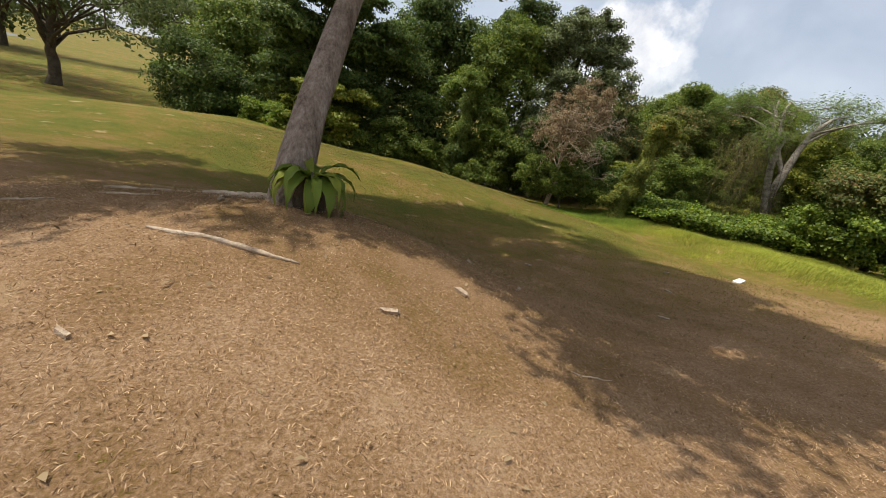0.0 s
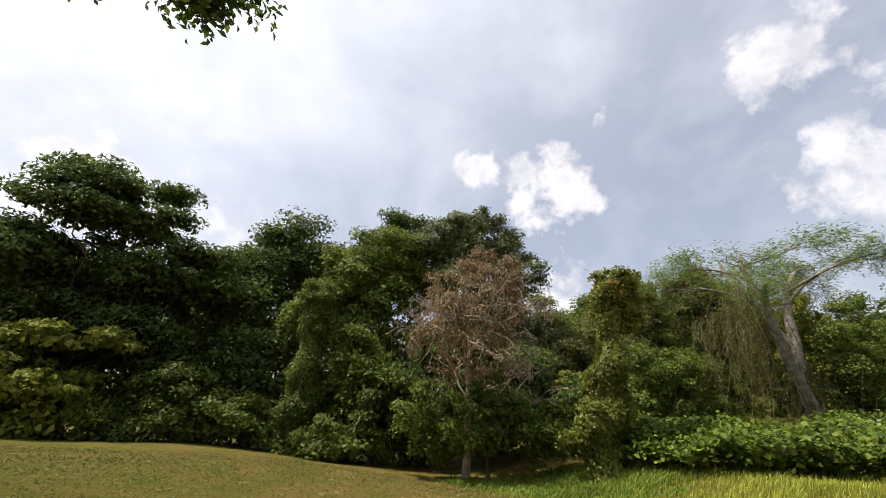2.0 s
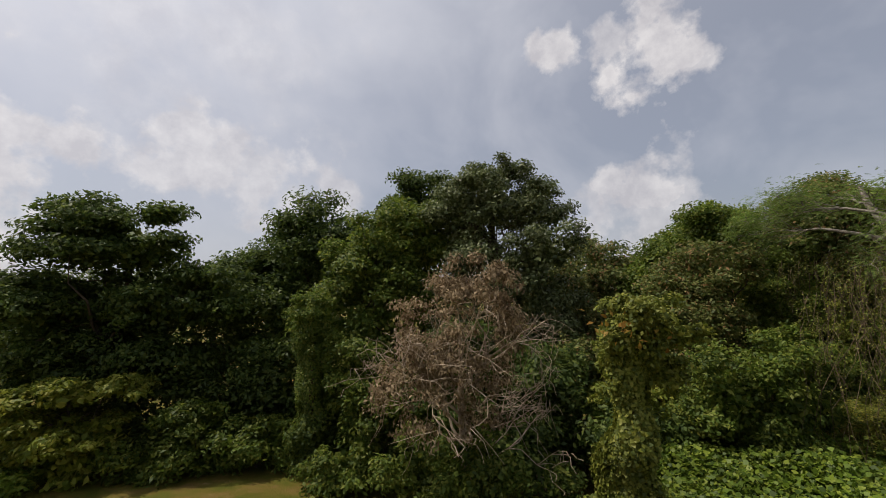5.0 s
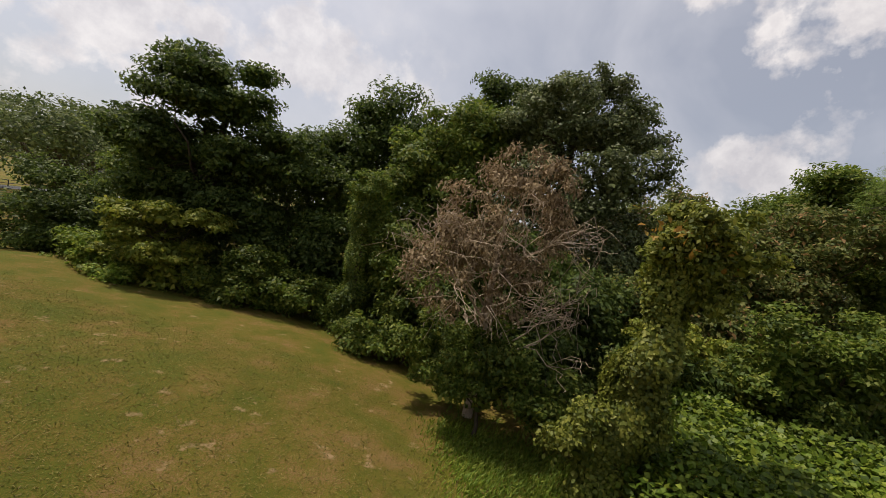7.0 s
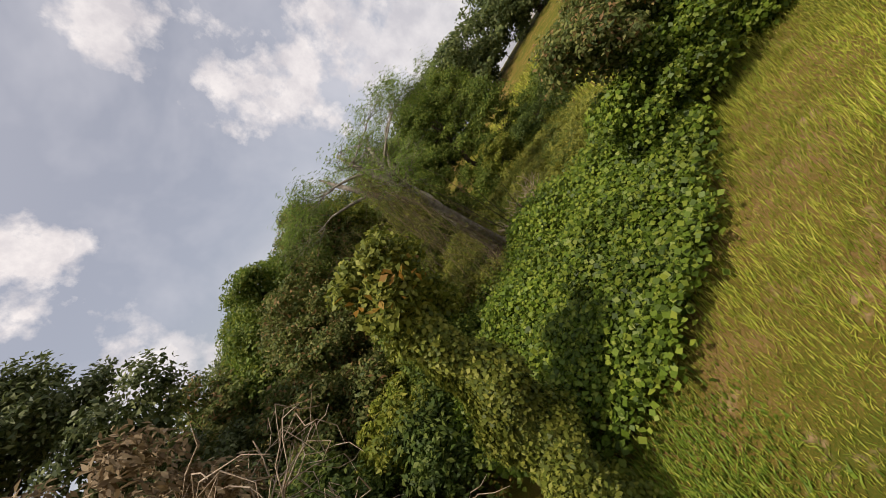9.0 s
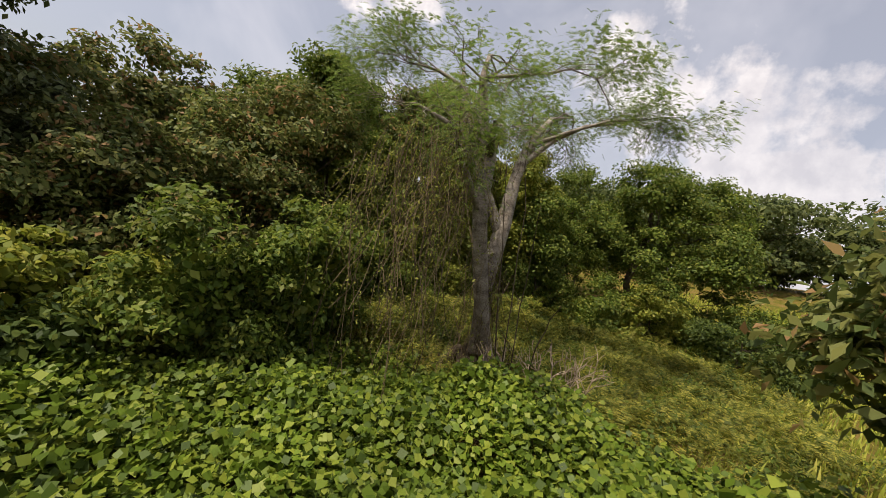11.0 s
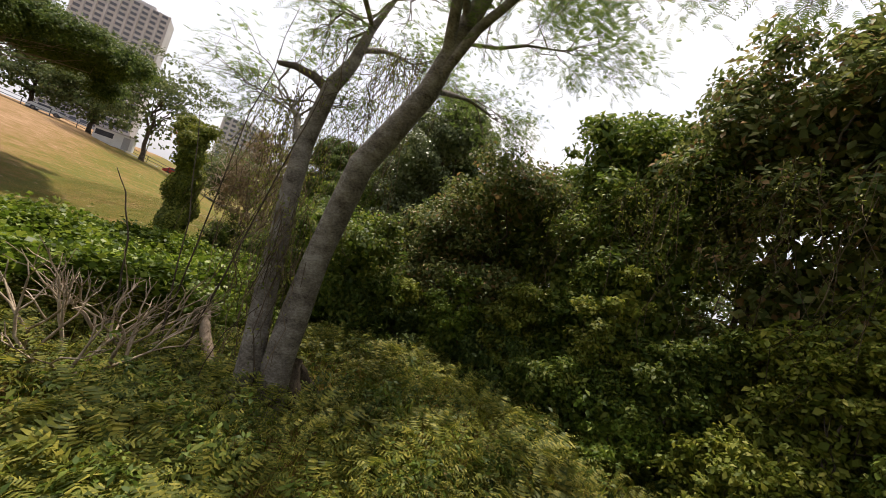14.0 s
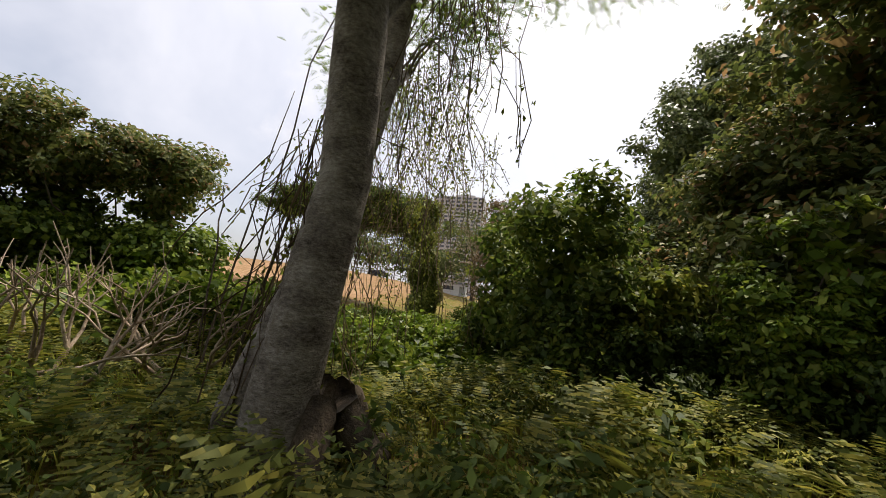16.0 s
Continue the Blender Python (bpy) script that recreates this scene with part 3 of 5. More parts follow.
def vine_column(name, seed, foot, head, r_low, r_high, n, leaf, label, knob):
    """A dead stem wrapped in climbing leaves, with a hanging head."""
    rng = np.random.default_rng(seed)
    root = new(name)
    root.location = foot
    tagged(root, label, "tree")
    o = np.array(foot, float)
    d = np.array(head, float) - o
    v, f = [], []
    tube(v, f, [o * 0 + d * s + rng.normal(size=3) * 0.04 for s in np.linspace(-0.03, 0.97, 9)], [0.16 - 0.012 * i for i in range(9)], 8, rng, 0.08)
    link_mesh("trunk", quads("trunk", v, f, True), DARK_BARK, root)
    s = rng.beta(1.1, 1.1, n)
    g = rng.uniform(0, 2 * math.pi, n)
    wob = 1 + 0.35 * np.sin(9 * s + 2 * g) + 0.25 * np.sin(23 * s - g)
    r = (r_low + (r_high - r_low) * s) * wob * np.sqrt(rng.uniform(0.35, 1.1, n))
    pos = d * s[:, None] + np.stack([np.cos(g) * r, np.sin(g) * r, rng.normal(size=n) * 0.05], 1)
    nrm = np.stack([np.cos(g), np.sin(g), 0.55 + 0 * g], 1) + 0.4 * rng.normal(size=(n, 3))
    a = leaf_quads(rng, pos, nrm, 0.078, 0.75, 0.8)
    b, _ = crown(rng, [(np.array(k[:3]) - o).tolist() + list(k[3:]) for k in knob], 40, 0.24, n // 2, 0.09, 0.6, 0.8, -0.8, 0.1, 0.9)
    link_mesh("leaves", quads("leaves", np.concatenate([a, b])), leaf, root)
    return root


vine_column("vine_clad_stump", 41, (4.75, 20.6, gz(4.75, 20.6)), (4.85, 20.2, 3.0), 0.6, 0.3, 14000, LEAF_MID, "narrow dead trunk clad in green climbing vine", [(4.85, 20.2, 2.75, 0.55, 0.5, 0.45), (5.2, 20.2, 1.6, 0.5, 0.4, 0.5)])
column = vine_column("vine_clad_tree", 42, (11.0, 13.85, gz(11, 13.85)), (11.55, 13.6, 2.7), 0.46, 0.26, 30000, LEAF_CLIMB, "tall leaning trunk smothered in vines, with a few orange leaves",
                     [(11.6, 13.55, 2.62, 0.52, 0.5, 0.42), (11.2, 13.7, 2.35, 0.42, 0.4, 0.32), (12.0, 13.4, 2.3, 0.4, 0.36, 0.3), (11.3, 13.5, 1.95, 0.3, 0.28, 0.3), (11.85, 13.5, 1.8, 0.3, 0.28, 0.4), (10.75, 13.75, -0.7, 0.6, 0.45, 0.6)])
rng = np.random.default_rng(43)
p = np.array([11.22, 13.42, 2.38]) - np.array(column.location) + rng.normal(size=(70, 3)) * np.array([0.26, 0.18, 0.16])
link_mesh("orange_leaves", quads("orange_leaves", leaf_quads(rng, p, rng.normal(size=(70, 3)) + np.array([0, -0.8, 0.8]), 0.13, 0.5, 0.6)), LEAF_ORANGE, column, "orange dying leaves")


def branching(rng, v, f, tips, p, d, length, r, depth, spread=0.6, lift=0.1, sides=5):
    """Forks a limb again and again, and notes where the twigs end."""
    p, d = np.array(p, float), unit(np.array(d, float))
    q = p + d * length
    m = (p + q) / 2 + rng.normal(size=3) * length * 0.07
    tube(v, f, [p, m, q], [r, r * 0.85, r * 0.68], sides)
    if depth == 0:
        tips.append((q, d))
        return
    for _ in range(2 if rng.random() < 0.6 else 3):
        e = unit(d + rng.normal(size=3) * spread + np.array([0, 0, lift]))
        branching(rng, v, f, tips, q, e, length * rng.uniform(0.62, 0.9), r * 0.62, depth - 1, spread, lift, max(3, sides - 1))


def dead_tree():
    rng = np.random.default_rng(51)
    x, y = 9.05, 16.6
    root = new("withered_tree")
    root.location = (x, y, gz(x, y))
    tagged(root, "withered tree with bare pale twigs and brown hanging leaves", "tree")
    tips = []
    for k in range(9):
        v, f, g = [], [], k * 0.7
        branching(rng, v, f, tips, (0, 0, 1.0 + 0.3 * k), (0.6 * math.cos(g), 0.6 * math.sin(g) - 0.2, 0.85 - 0.05 * k), 0.9, 0.038, 4, 0.5, 0.04)
        link_mesh("bough", quads("bough", v, f, True), DEAD_WOOD, root, "bleached bare bough")
    v, f = [], []
    tube(v, f, [(0, 0, -0.3), (0.02, 0, 1.0), (-0.05, -0.05, 2.8), (0, 0, 4.6)], [0.13, 0.11, 0.08, 0.03], 8)
    link_mesh("trunk", quads("trunk", v, f, True), DEAD_WOOD, root)
    c, _ = crown(rng, [(-0.1, -0.4, 4.3, 1.5, 1.2, 1.4), (-0.5, -0.8, 3.2, 1.4, 0.9, 1.2), (0.4, -0.5, 5.4, 0.9, 0.8, 0.7)], 200, 0.24, 13000, 0.11, 0.4, 0.8, -0.9, 0.0, 2.2)
    link_mesh("leaves", quads("leaves", c), LEAF_DEAD, root, "withered brown leaves")
    t = np.array([q for q, _ in tips])
    v2, f2 = [], []
    for q in t[rng.choice(len(t), min(len(t), 420), replace=False)]:
        tube(v2, f2, bend(q, q + rng.normal(size=3) * 0.22 + np.array([0, -0.05, -0.12]), 0.1, rng, steps=2), [0.008, 0.006, 0.003], 3)
    tagged(link_mesh("twig_tangle", quads("twig_tangle", v2, f2), DEAD_WOOD, root, "thin dry twigs"), kind="stuff")


dead_tree()
bush("green_shrub", 52, (9.2, 15.6, gz(9.2, 15.6)), [(9.1, 15.5, -0.8, 1.1, 0.5, 1.1), (10.3, 15.0, -0.9, 0.7, 0.4, 0.7), (8.0, 16.8, -1.0, 0.9, 0.7, 1.1)], 70, 0.26, 20000, 0.1, LEAF_MID, "bright green shrub under the withered tree")
bush("green_shrub", 53, (7.0, 19.2, gz(7, 19.2)), [(7.0, 19.4, -0.6, 1.0, 0.9, 1.3), (6.3, 20.0, 0.4, 0.9, 0.8, 1.2)], 50, 0.36, 14000, 0.14, LEAF_MID, "green shrub at the corner of the lawn")
bush("vine_thicket", 54, (9.8, 18.6, gz(9.8, 18.6)), [(9.6, 18.8, 0.2, 2.2, 1.2, 2.0), (11.6, 18.2, 0.0, 1.6, 1.1, 1.5), (10.4, 17.0, -0.8, 1.1, 0.8, 0.9), (12.8, 16.8, -0.6, 1.3, 1.0, 1.0)], 110, 0.45, 34000, 0.15, LEAF_DARK, "dark thicket behind the withered tree")

# the wood north and east of the vine patch
tree("forest_tree", 61, (19.7, 22.8, gz(19.7, 22.8)), (19.7, 22.8, 4), 0.22, [(19.7, 22.8, 3.6, 2.3, 2.0, 2.0), (18.4, 22.6, 2.4, 2.0, 1.8, 2.0)], 100, 0.55, 30000, 0.18, LEAF_MID, DARK_BARK, "rounded mid green tree in the wood", group=WOOD)
tree("round_tree", 39, (27.5, 31.0, gz(27.5, 31.0)), (27.5, 31.0, 5), 0.3, [(27.5, 31.0, 4.6, 3.4, 3.0, 3.2), (24.6, 31.2, 2.6, 3.0, 2.6, 3.0), (31.0, 30.6, 2.4, 3.0, 2.6, 3.0)], 130, 0.8, 32000, 0.24, LEAF_MID, DARK_BARK, "broad round-topped green tree far back in the wood", group=WOOD)
tree("forest_tree", 62, (16.0, 24.2, gz(16, 24.2)), (16, 24.2, 3), 0.2, [(16.0, 24.2, 3.2, 2.0, 1.8, 1.8), (14.4, 23.8, 2.4, 1.6, 1.5, 1.8), (15.5, 23.2, 0.4, 2.6, 1.5, 2.2)], 100, 0.5, 26000, 0.17, LEAF_DULL, DARK_BARK, "olive green tree in the wood", group=WOOD)
tree("forest_tree", 63, (14.6, 20.4, gz(14.6, 20.4)), (14.6, 20.4, 2), 0.16, [(14.8, 20.4, 1.2, 1.7, 1.4, 1.3), (13.5, 19.4, 0.0, 1.6, 1.3, 1.6), (15.8, 19.2, 0.0, 1.7, 1.2, 1.5)], 100, 0.45, 32000, 0.15, LEAF_DULL, DARK_BARK, "olive green tree tangled with vines", group=WOOD)
tree("forest_tree", 64, (18.0, 20.2, gz(18, 20.2)), (18, 20.2, 3.4), 0.16, [(18.2, 20.0, 3.4, 1.5, 1.3, 1.1), (17.0, 20.0, 2.0, 1.6, 1.3, 1.5), (18.2, 19.6, 0.6, 1.7, 1.1, 1.8)], 90, 0.46, 38000, 0.13, LEAF_DULL, DARK_BARK, "olive green tree hung with vines", group=WOOD)
bush("vine_thicket", 65, (16.2, 18.0, gz(16.2, 18)), [(16.0, 18.0, -0.3, 1.5, 0.9, 1.0), (14.4, 17.6, -0.4, 1.4, 0.9, 0.9), (13.2, 17.2, 0.0, 1.0, 0.8, 1.2)], 70, 0.36, 22000, 0.13, LEAF_YELLOW, "yellow-green layered shrub behind the vine patch", flat=0.4)
bush("vine_thicket", 66, (22.3, 20.5, gz(22.3, 20.5)), [(22.3, 20.7, 1.9, 1.3, 0.8, 2.6), (20.9, 20.6, 1.8, 1.3, 0.8, 2.6), (22.8, 19.9, -0.1, 1.0, 0.6, 1.3), (21.4, 20.0, 0.2, 0.9, 0.6, 1.6)], 90, 0.45, 40000, 0.13, LEAF_MID, "tall green thicket of climbing leaves", fill=0.3)
tree("forest_tree", 67, (23.8, 21.4, gz(23.8, 21.4)), (23.6, 21.4, 4.4), 0.16, [(23.9, 21.0, 5.4, 1.5, 1.2, 1.8), (25.1, 20.8, 4.6, 1.4, 1.2, 2.2), (22.6, 21.8, 4.0, 1.4, 1.2, 1.8), (24.6, 20.7, 2.4, 1.6, 0.9, 2.2)], 100, 0.5, 44000, 0.14, LEAF_DULL, DARK_BARK, "brownish olive tree tangled with creepers", group=WOOD, fill=0.3)
bush("vine_thicket", 68, (25.1, 20.2, gz(25.1, 20.2)), [(25.0, 20.2, 0.9, 1.2, 0.7, 2.2), (26.4, 20.0, 0.9, 1.2, 0.7, 2.4), (23.9, 20.4, 0.4, 1.0, 0.6, 1.8)], 80, 0.42, 36000, 0.125, LEAF_YELLOW, "green thicket with hanging creepers", fill=0.3)
tree("forest_tree", 69, (27.2, 20.9, gz(27.2, 20.9)), (26.6, 21.0, 4.4), 0.16, [(26.6, 20.8, 5.0, 1.6, 1.1, 1.8), (28.4, 20.2, 3.4, 1.4, 1.2, 2.0), (28.1, 19.9, 0.8, 1.6, 1.0, 2.2), (26.6, 20.9, 2.6, 1.6, 0.8, 2.0)], 95, 0.5, 42000, 0.14, LEAF_YELLOW, DARK_BARK, "yellow-green tree over the thicket", group=WOOD, fill=0.3)
tree("forest_tree", 70, (30.5, 17.5, gz(30.5, 17.5)), (30.5, 17.5, 4), 0.18, [(30.6, 17.4, 4.2, 1.7, 1.6, 1.6), (30.4, 17.6, 2.0, 1.9, 1.8, 2.0), (29.6, 19.2, 1.2, 1.8, 1.5, 2.2), (31.6, 15.4, 2.4, 1.7, 1.4, 2.2), (30.2, 15.6, -0.1, 1.4, 1.2, 1.6)], 130, 0.45, 54000, 0.12, LEAF_MID, DARK_BARK, "leafy green tree east of the clearing", group=WOOD)
tree("forest_tree", 78, (20.6, 22.6, gz(20.6, 22.6)), (20.6, 22.6, 4.6), 0.18, [(20.4, 22.4, 5.0, 1.5, 1.2, 1.4), (21.8, 22.4, 4.6, 1.4, 1.1, 1.5), (18.8, 22.0, 3.6, 1.4, 1.2, 1.4), (20.2, 21.4, 5.0, 1.4, 1.0, 1.3)], 80, 0.5, 28000, 0.15, LEAF_MID, DARK_BARK, "leafy green tree behind the thicket", group=WOOD)
bush("bright_shrub", 71, (26.6, 17.1, gz(26.6, 17.1)), [(28.0, 17.2, -0.5, 0.9, 0.7, 0.8), (28.9, 16.2, -0.6, 0.9, 0.8, 0.8)], 50, 0.3, 14000, 0.12, LEAF_YELLOW, "yellow-green shrub in the clearing")


bush("vine_thicket", 72, (31.0, 12.6, gz(31.0, 12.6)), [(31.2, 13.2, 0.7, 1.5, 1.2, 1.7), (31.4, 10.8, 0.5, 1.5, 1.3, 1.5), (29.8, 12.4, -0.3, 0.9, 0.9, 1.0), (31.0, 8.6, 0.4, 1.4, 1.3, 1.2)], 100, 0.36, 34000, 0.13, LEAF_MID, "green thicket at the eastern side of the clearing")
bush("vine_thicket", 74, (28.5, 10.4, gz(28.5, 10.4)), [(28.6, 10.8, -0.1, 1.0, 1.0, 1.1), (28.9, 9.0, 0.0, 1.2, 1.0, 1.2)], 70, 0.32, 20000, 0.1, LEAF_DARK, "dark leafy thicket at the clearing's edge")
bush("vine_thicket", 75, (28.1, 16.6, gz(28.1, 16.6)), [(28.1, 16.8, -0.1, 1.0, 0.9, 1.4), (28.8, 15.0, -0.2, 1.0, 1.0, 1.2), (27.8, 18.0, 0.3, 1.0, 0.8, 1.8)], 60, 0.4, 24000, 0.12, LEAF_MID, "dark leafy thicket closing the clearing")
bush("vine_thicket", 76, (27.17, 18.06, gz(27.17, 18.06)), [(27.17, 18.06, 4.00, 1.2, 1.0, 1.6), (27.67, 18.26, 2.00, 1.3, 1.0, 1.6)], 64, 0.45, 24000, 0.13, LEAF_YELLOW, "olive thicket tree at the clearing's northern edge")
bush("vine_thicket", 77, (27.65, 17.27, gz(27.65, 17.27)), [(27.75, 17.27, 2.6, 1.1, 1.0, 1.4), (28.15, 17.47, 1.41, 1.3, 1.0, 1.6)], 64, 0.42, 24000, 0.13, LEAF_MID, "green thicket tree at the clearing's northern edge")
tree("forest_tree", 79, (31.4, 14.4, gz(31.4, 14.4)), (31.2, 14.4, 4.4), 0.18, [(31.3, 14.6, 5.0, 1.5, 1.3, 1.4), (32.2, 12.6, 4.6, 1.5, 1.4, 1.5), (31.0, 15.8, 3.2, 1.2, 1.1, 1.4), (31.0, 13.6, 2.4, 1.4, 1.4, 1.6), (31.4, 11.6, 2.6, 1.4, 1.3, 1.6)], 110, 0.5, 40000, 0.14, LEAF_MID, DARK_BARK, "leafy dark green tree over the eastern thicket", group=WOOD)
bush("bright_shrub", 74, (29.3, 13.1, gz(29.3, 13.1)), [(29.3, 13.1, 0.6, 0.7, 0.7, 0.9), (28.9, 13.7, 0.0, 0.6, 0.6, 0.8), (29.6, 12.2, 0.2, 0.7, 0.7, 0.8)], 44, 0.28, 12000, 0.12, LEAF_YELLOW, "tall yellow-green shrub before the eastern thicket")
bush("bright_shrub", 73, (29.2, 10.4, gz(29.2, 10.4)), [(29.2, 10.4, -0.4, 0.8, 0.8, 0.6), (28.9, 9.0, -0.4, 0.8, 0.7, 0.6)], 40, 0.26, 10000, 0.1, LEAF_YELLOW, "yellow-green shrub beside the eastern thicket")
for k, (x, y, h, m) in enumerate([(24.5, 19.0, 1.3, LEAF_YELLOW), (23.0, 19.2, 0.9, LEAF_BRIGHT), (26.9, 18.9, 1.5, LEAF_YELLOW), (21.7, 19.0, 1.1, LEAF_MID), (25.7, 19.1, 0.8, LEAF_BRIGHT), (20.4, 19.3, 2.2, LEAF_YELLOW), (22.2, 19.5, 2.6, LEAF_YELLOW), (23.6, 19.5, 2.2, LEAF_MID), (25.2, 19.4, 2.8, LEAF_YELLOW), (19.2, 18.6, 1.9, LEAF_BRIGHT), (18.0, 17.8, 1.7, LEAF_YELLOW), (26.2, 19.0, 2.3, LEAF_MID)]):
    z = gz(x, y)
    bush("bright_shrub", 230 + k, (x, y, z), [(x, y, z + h * 0.6, 0.6, 0.45, h * 0.5), (x + 0.3, y + 0.1, z + h * 0.95, 0.35, 0.3, h * 0.3)], 40, 0.18, 8000, 0.085, m, "sunlit yellow-green shrub at the edge of the thicket", group="shrubs of the clearing")
for k, (x, y, m) in enumerate([(15.6, 17.6, LEAF_MID), (17.4, 18.2, LEAF_DARK), (19.0, 18.6, LEAF_MID), (20.2, 19.0, LEAF_DARK), (22.4, 19.5, LEAF_MID), (23.8, 19.6, LEAF_DARK), (25.2, 19.5, LEAF_MID), (26.6, 19.3, LEAF_DARK), (18.2, 17.4, LEAF_DARK), (16.8, 17.2, LEAF_MID), (28.4, 18.8, LEAF_MID), (21.2, 19.6, LEAF_MID), (18.8, 20.2, LEAF_DARK), (17.6, 19.6, LEAF_DARK), (16.4, 20.2, LEAF_DARK), (19.8, 20.8, LEAF_DARK), (20.6, 21.0, LEAF_DARK), (22.0, 21.3, LEAF_DARK), (23.2, 21.5, LEAF_DARK), (24.6, 21.5, LEAF_DARK), (26.0, 21.3, LEAF_DARK), (19.4, 21.8, LEAF_DARK), (21.0, 22.6, LEAF_DARK)]):
    bush("undergrowth_shrub", 240 + k, (x, y, gz(x, y)), [(x, y + 0.4, gz(x, y) + 0.7, 1.1, 0.7, 0.9)], 34, 0.26, 11000, 0.09, m, "low leafy undergrowth at the foot of the thicket", group="undergrowth of the clearing")


# ---- vine patch, long grass and ferns ----
def inside(poly, x, y):
    poly = np.array(poly, float)
    ok = np.zeros(len(x), bool)
    j = len(poly) - 1
    for i in range(len(poly)):
        xi, yi, xj, yj = *poly[i], *poly[j]
        cross = ((yi > y) != (yj > y)) & (x < (xj - xi) * (y - yi) / (yj - yi + 1e-12) + xi)
        ok ^= cross
        j = i
    return ok


def scatter(rng, poly, n):
    poly = np.array(poly, float)
    lo, hi = poly.min(0), poly.max(0)
    p = rng.uniform(lo, hi, (int(n * 3), 2))
    p = p[inside(poly, p[:, 0], p[:, 1])]
    return p[:n]


def swell(x, y, a, b):
    return a * np.sin(1.7 * x + 0.6 * y) * np.sin(1.3 * y - 0.5 * x) + b * np.sin(3.9 * x - 1.1) * np.sin(3.3 * y + 0.7)


PATCH = [(11.2, 13.9), (11.7, 12.1), (12.6, 10.9), (13.9, 10.0), (15.4, 9.0), (17.6, 9.3), (19.6, 9.7), (19.5, 11.6), (18.9, 13.2), (18.4, 15.4), (17.2, 17.0), (13.2, 17.0), (12.2, 15.6)]


def vine_height(x, y):
    return ground_z(x, y) + 0.55 + swell(x, y, 0.2, 0.1) + 0.35 * ease(12, 16, y) * ease(19, 15, x) + 0.25 * ease(16.4, 18.0, x) * ease(11.2, 12.2, y) * ease(14.4, 13.2, y)


def vine_patch():
    rng = np.random.default_rng(81)
    root = new("vine_patch")
    root.location = (15.0, 12.5, gz(15, 12.5))
    tagged(root, "dense patch of broad-leaved green creeper over the ground", "creeper")
    o = np.array(root.location)
    p = scatter(rng, PATCH, 50000)
    p = p + rng.normal(size=p.shape) * 0.14
    edge = np.minimum(1, 0.25 + rng.random(len(p)))
    z = ground_z(p[:, 0], p[:, 1]) + (vine_height(p[:, 0], p[:, 1]) - ground_z(p[:, 0], p[:, 1])) * np.where(rng.random(len(p)) < 0.72, 1.0, edge) + rng.normal(size=len(p)) * 0.10
    nrm = np.stack([-0.25 + 0 * z, 0 * z, 1 + 0 * z], 1) + 0.55 * rng.normal(size=(len(p), 3))
    pos = np.stack([p[:, 0], p[:, 1], z], 1)
    ob = link_mesh("creeper_mass", quads("creeper_mass", leaf_quads(rng, pos, nrm, 0.112, 0.9, 0.3) - np.tile(o, (len(p) * 4, 1))), LEAF_IVY, root)
    tagged(ob, kind="stuff")
    # the nearest leaves, one by one
    v = np.array([(0, -0.5, 0), (0.32, -0.42, 0.05), (0.52, -0.05, 0.07), (0.3, 0.3, 0.02), (0, 0.55, -0.08), (-0.3, 0.3, 0.02), (-0.52, -0.05, 0.07), (-0.32, -0.42, 0.05), (0, 0, -0.02)])
    me = bpy.data.meshes.new("leaf")
    me.from_pydata(v.tolist(), [], [(8, i, (i + 1) % 8) for i in range(8)])
    me.materials.append(LEAF_IVY)
    q = scatter(rng, [(11.2, 13.7), (11.7, 12.2), (12.7, 10.9), (14.0, 10.2), (14.4, 11.4), (12.9, 12.8), (12.2, 14.2)], 280)
    for x, y in q:
        leaf = new("leaf", me)
        leaf.parent = root
        s = rng.uniform(0.095, 0.15)
        leaf.matrix_basis = Matrix.Translation((x - o[0], y - o[1], float(vine_height(x, y)) + rng.uniform(0.0, 0.1) - o[2])) @ Euler((rng.normal() * 0.4, rng.normal() * 0.4 - 0.2, rng.uniform(0, 6.3))).to_matrix().to_4x4() @ Matrix.Scale(s, 4)
    return root


vine_patch()
tree("creeper_clad_shrub", 82, (17.2, 8.2, gz(17.2, 8.2)), (17.2, 8.2, 1.5), 0.1,
     [(16.4, 9.2, 1.5, 1.0, 0.9, 0.95), (17.3, 8.3, 1.7, 1.2, 1.1, 1.0), (18.3, 7.0, 1.5, 1.4, 1.3, 0.9)], 70, 0.36, 34000, 0.11, LEAF_DULL, DARK_BARK, "rounded olive shrub rising out of creepers", "bush")
bush("creeper_mound", 83, (17.0, 8.0, gz(17.0, 8.0)), [(16.2, 9.4, 0.2, 1.1, 0.8, 1.0), (16.7, 8.5, 0.3, 1.4, 1.1, 1.0), (18.2, 7.6, 0.2, 1.6, 1.3, 1.1), (17.4, 6.3, 0.0, 1.5, 1.3, 0.9)], 130, 0.34, 44000, 0.1, LEAF_IVY, "mound of broad-leaved creeper round a shrub", width=0.9)

GRASS_STRIP = [(8.9, 15.6), (8.7, 13.4), (8.9, 11.2), (9.2, 8.8), (10.0, 6.2), (11.4, 3.8), (13.0, 1.0), (20.0, 1.0), (24.0, 5.0), (19.5, 6.4), (16.6, 7.6), (16.4, 9.6), (14.0, 10.2), (12.4, 11.8), (11.6, 13.8), (10.0, 14.6)]


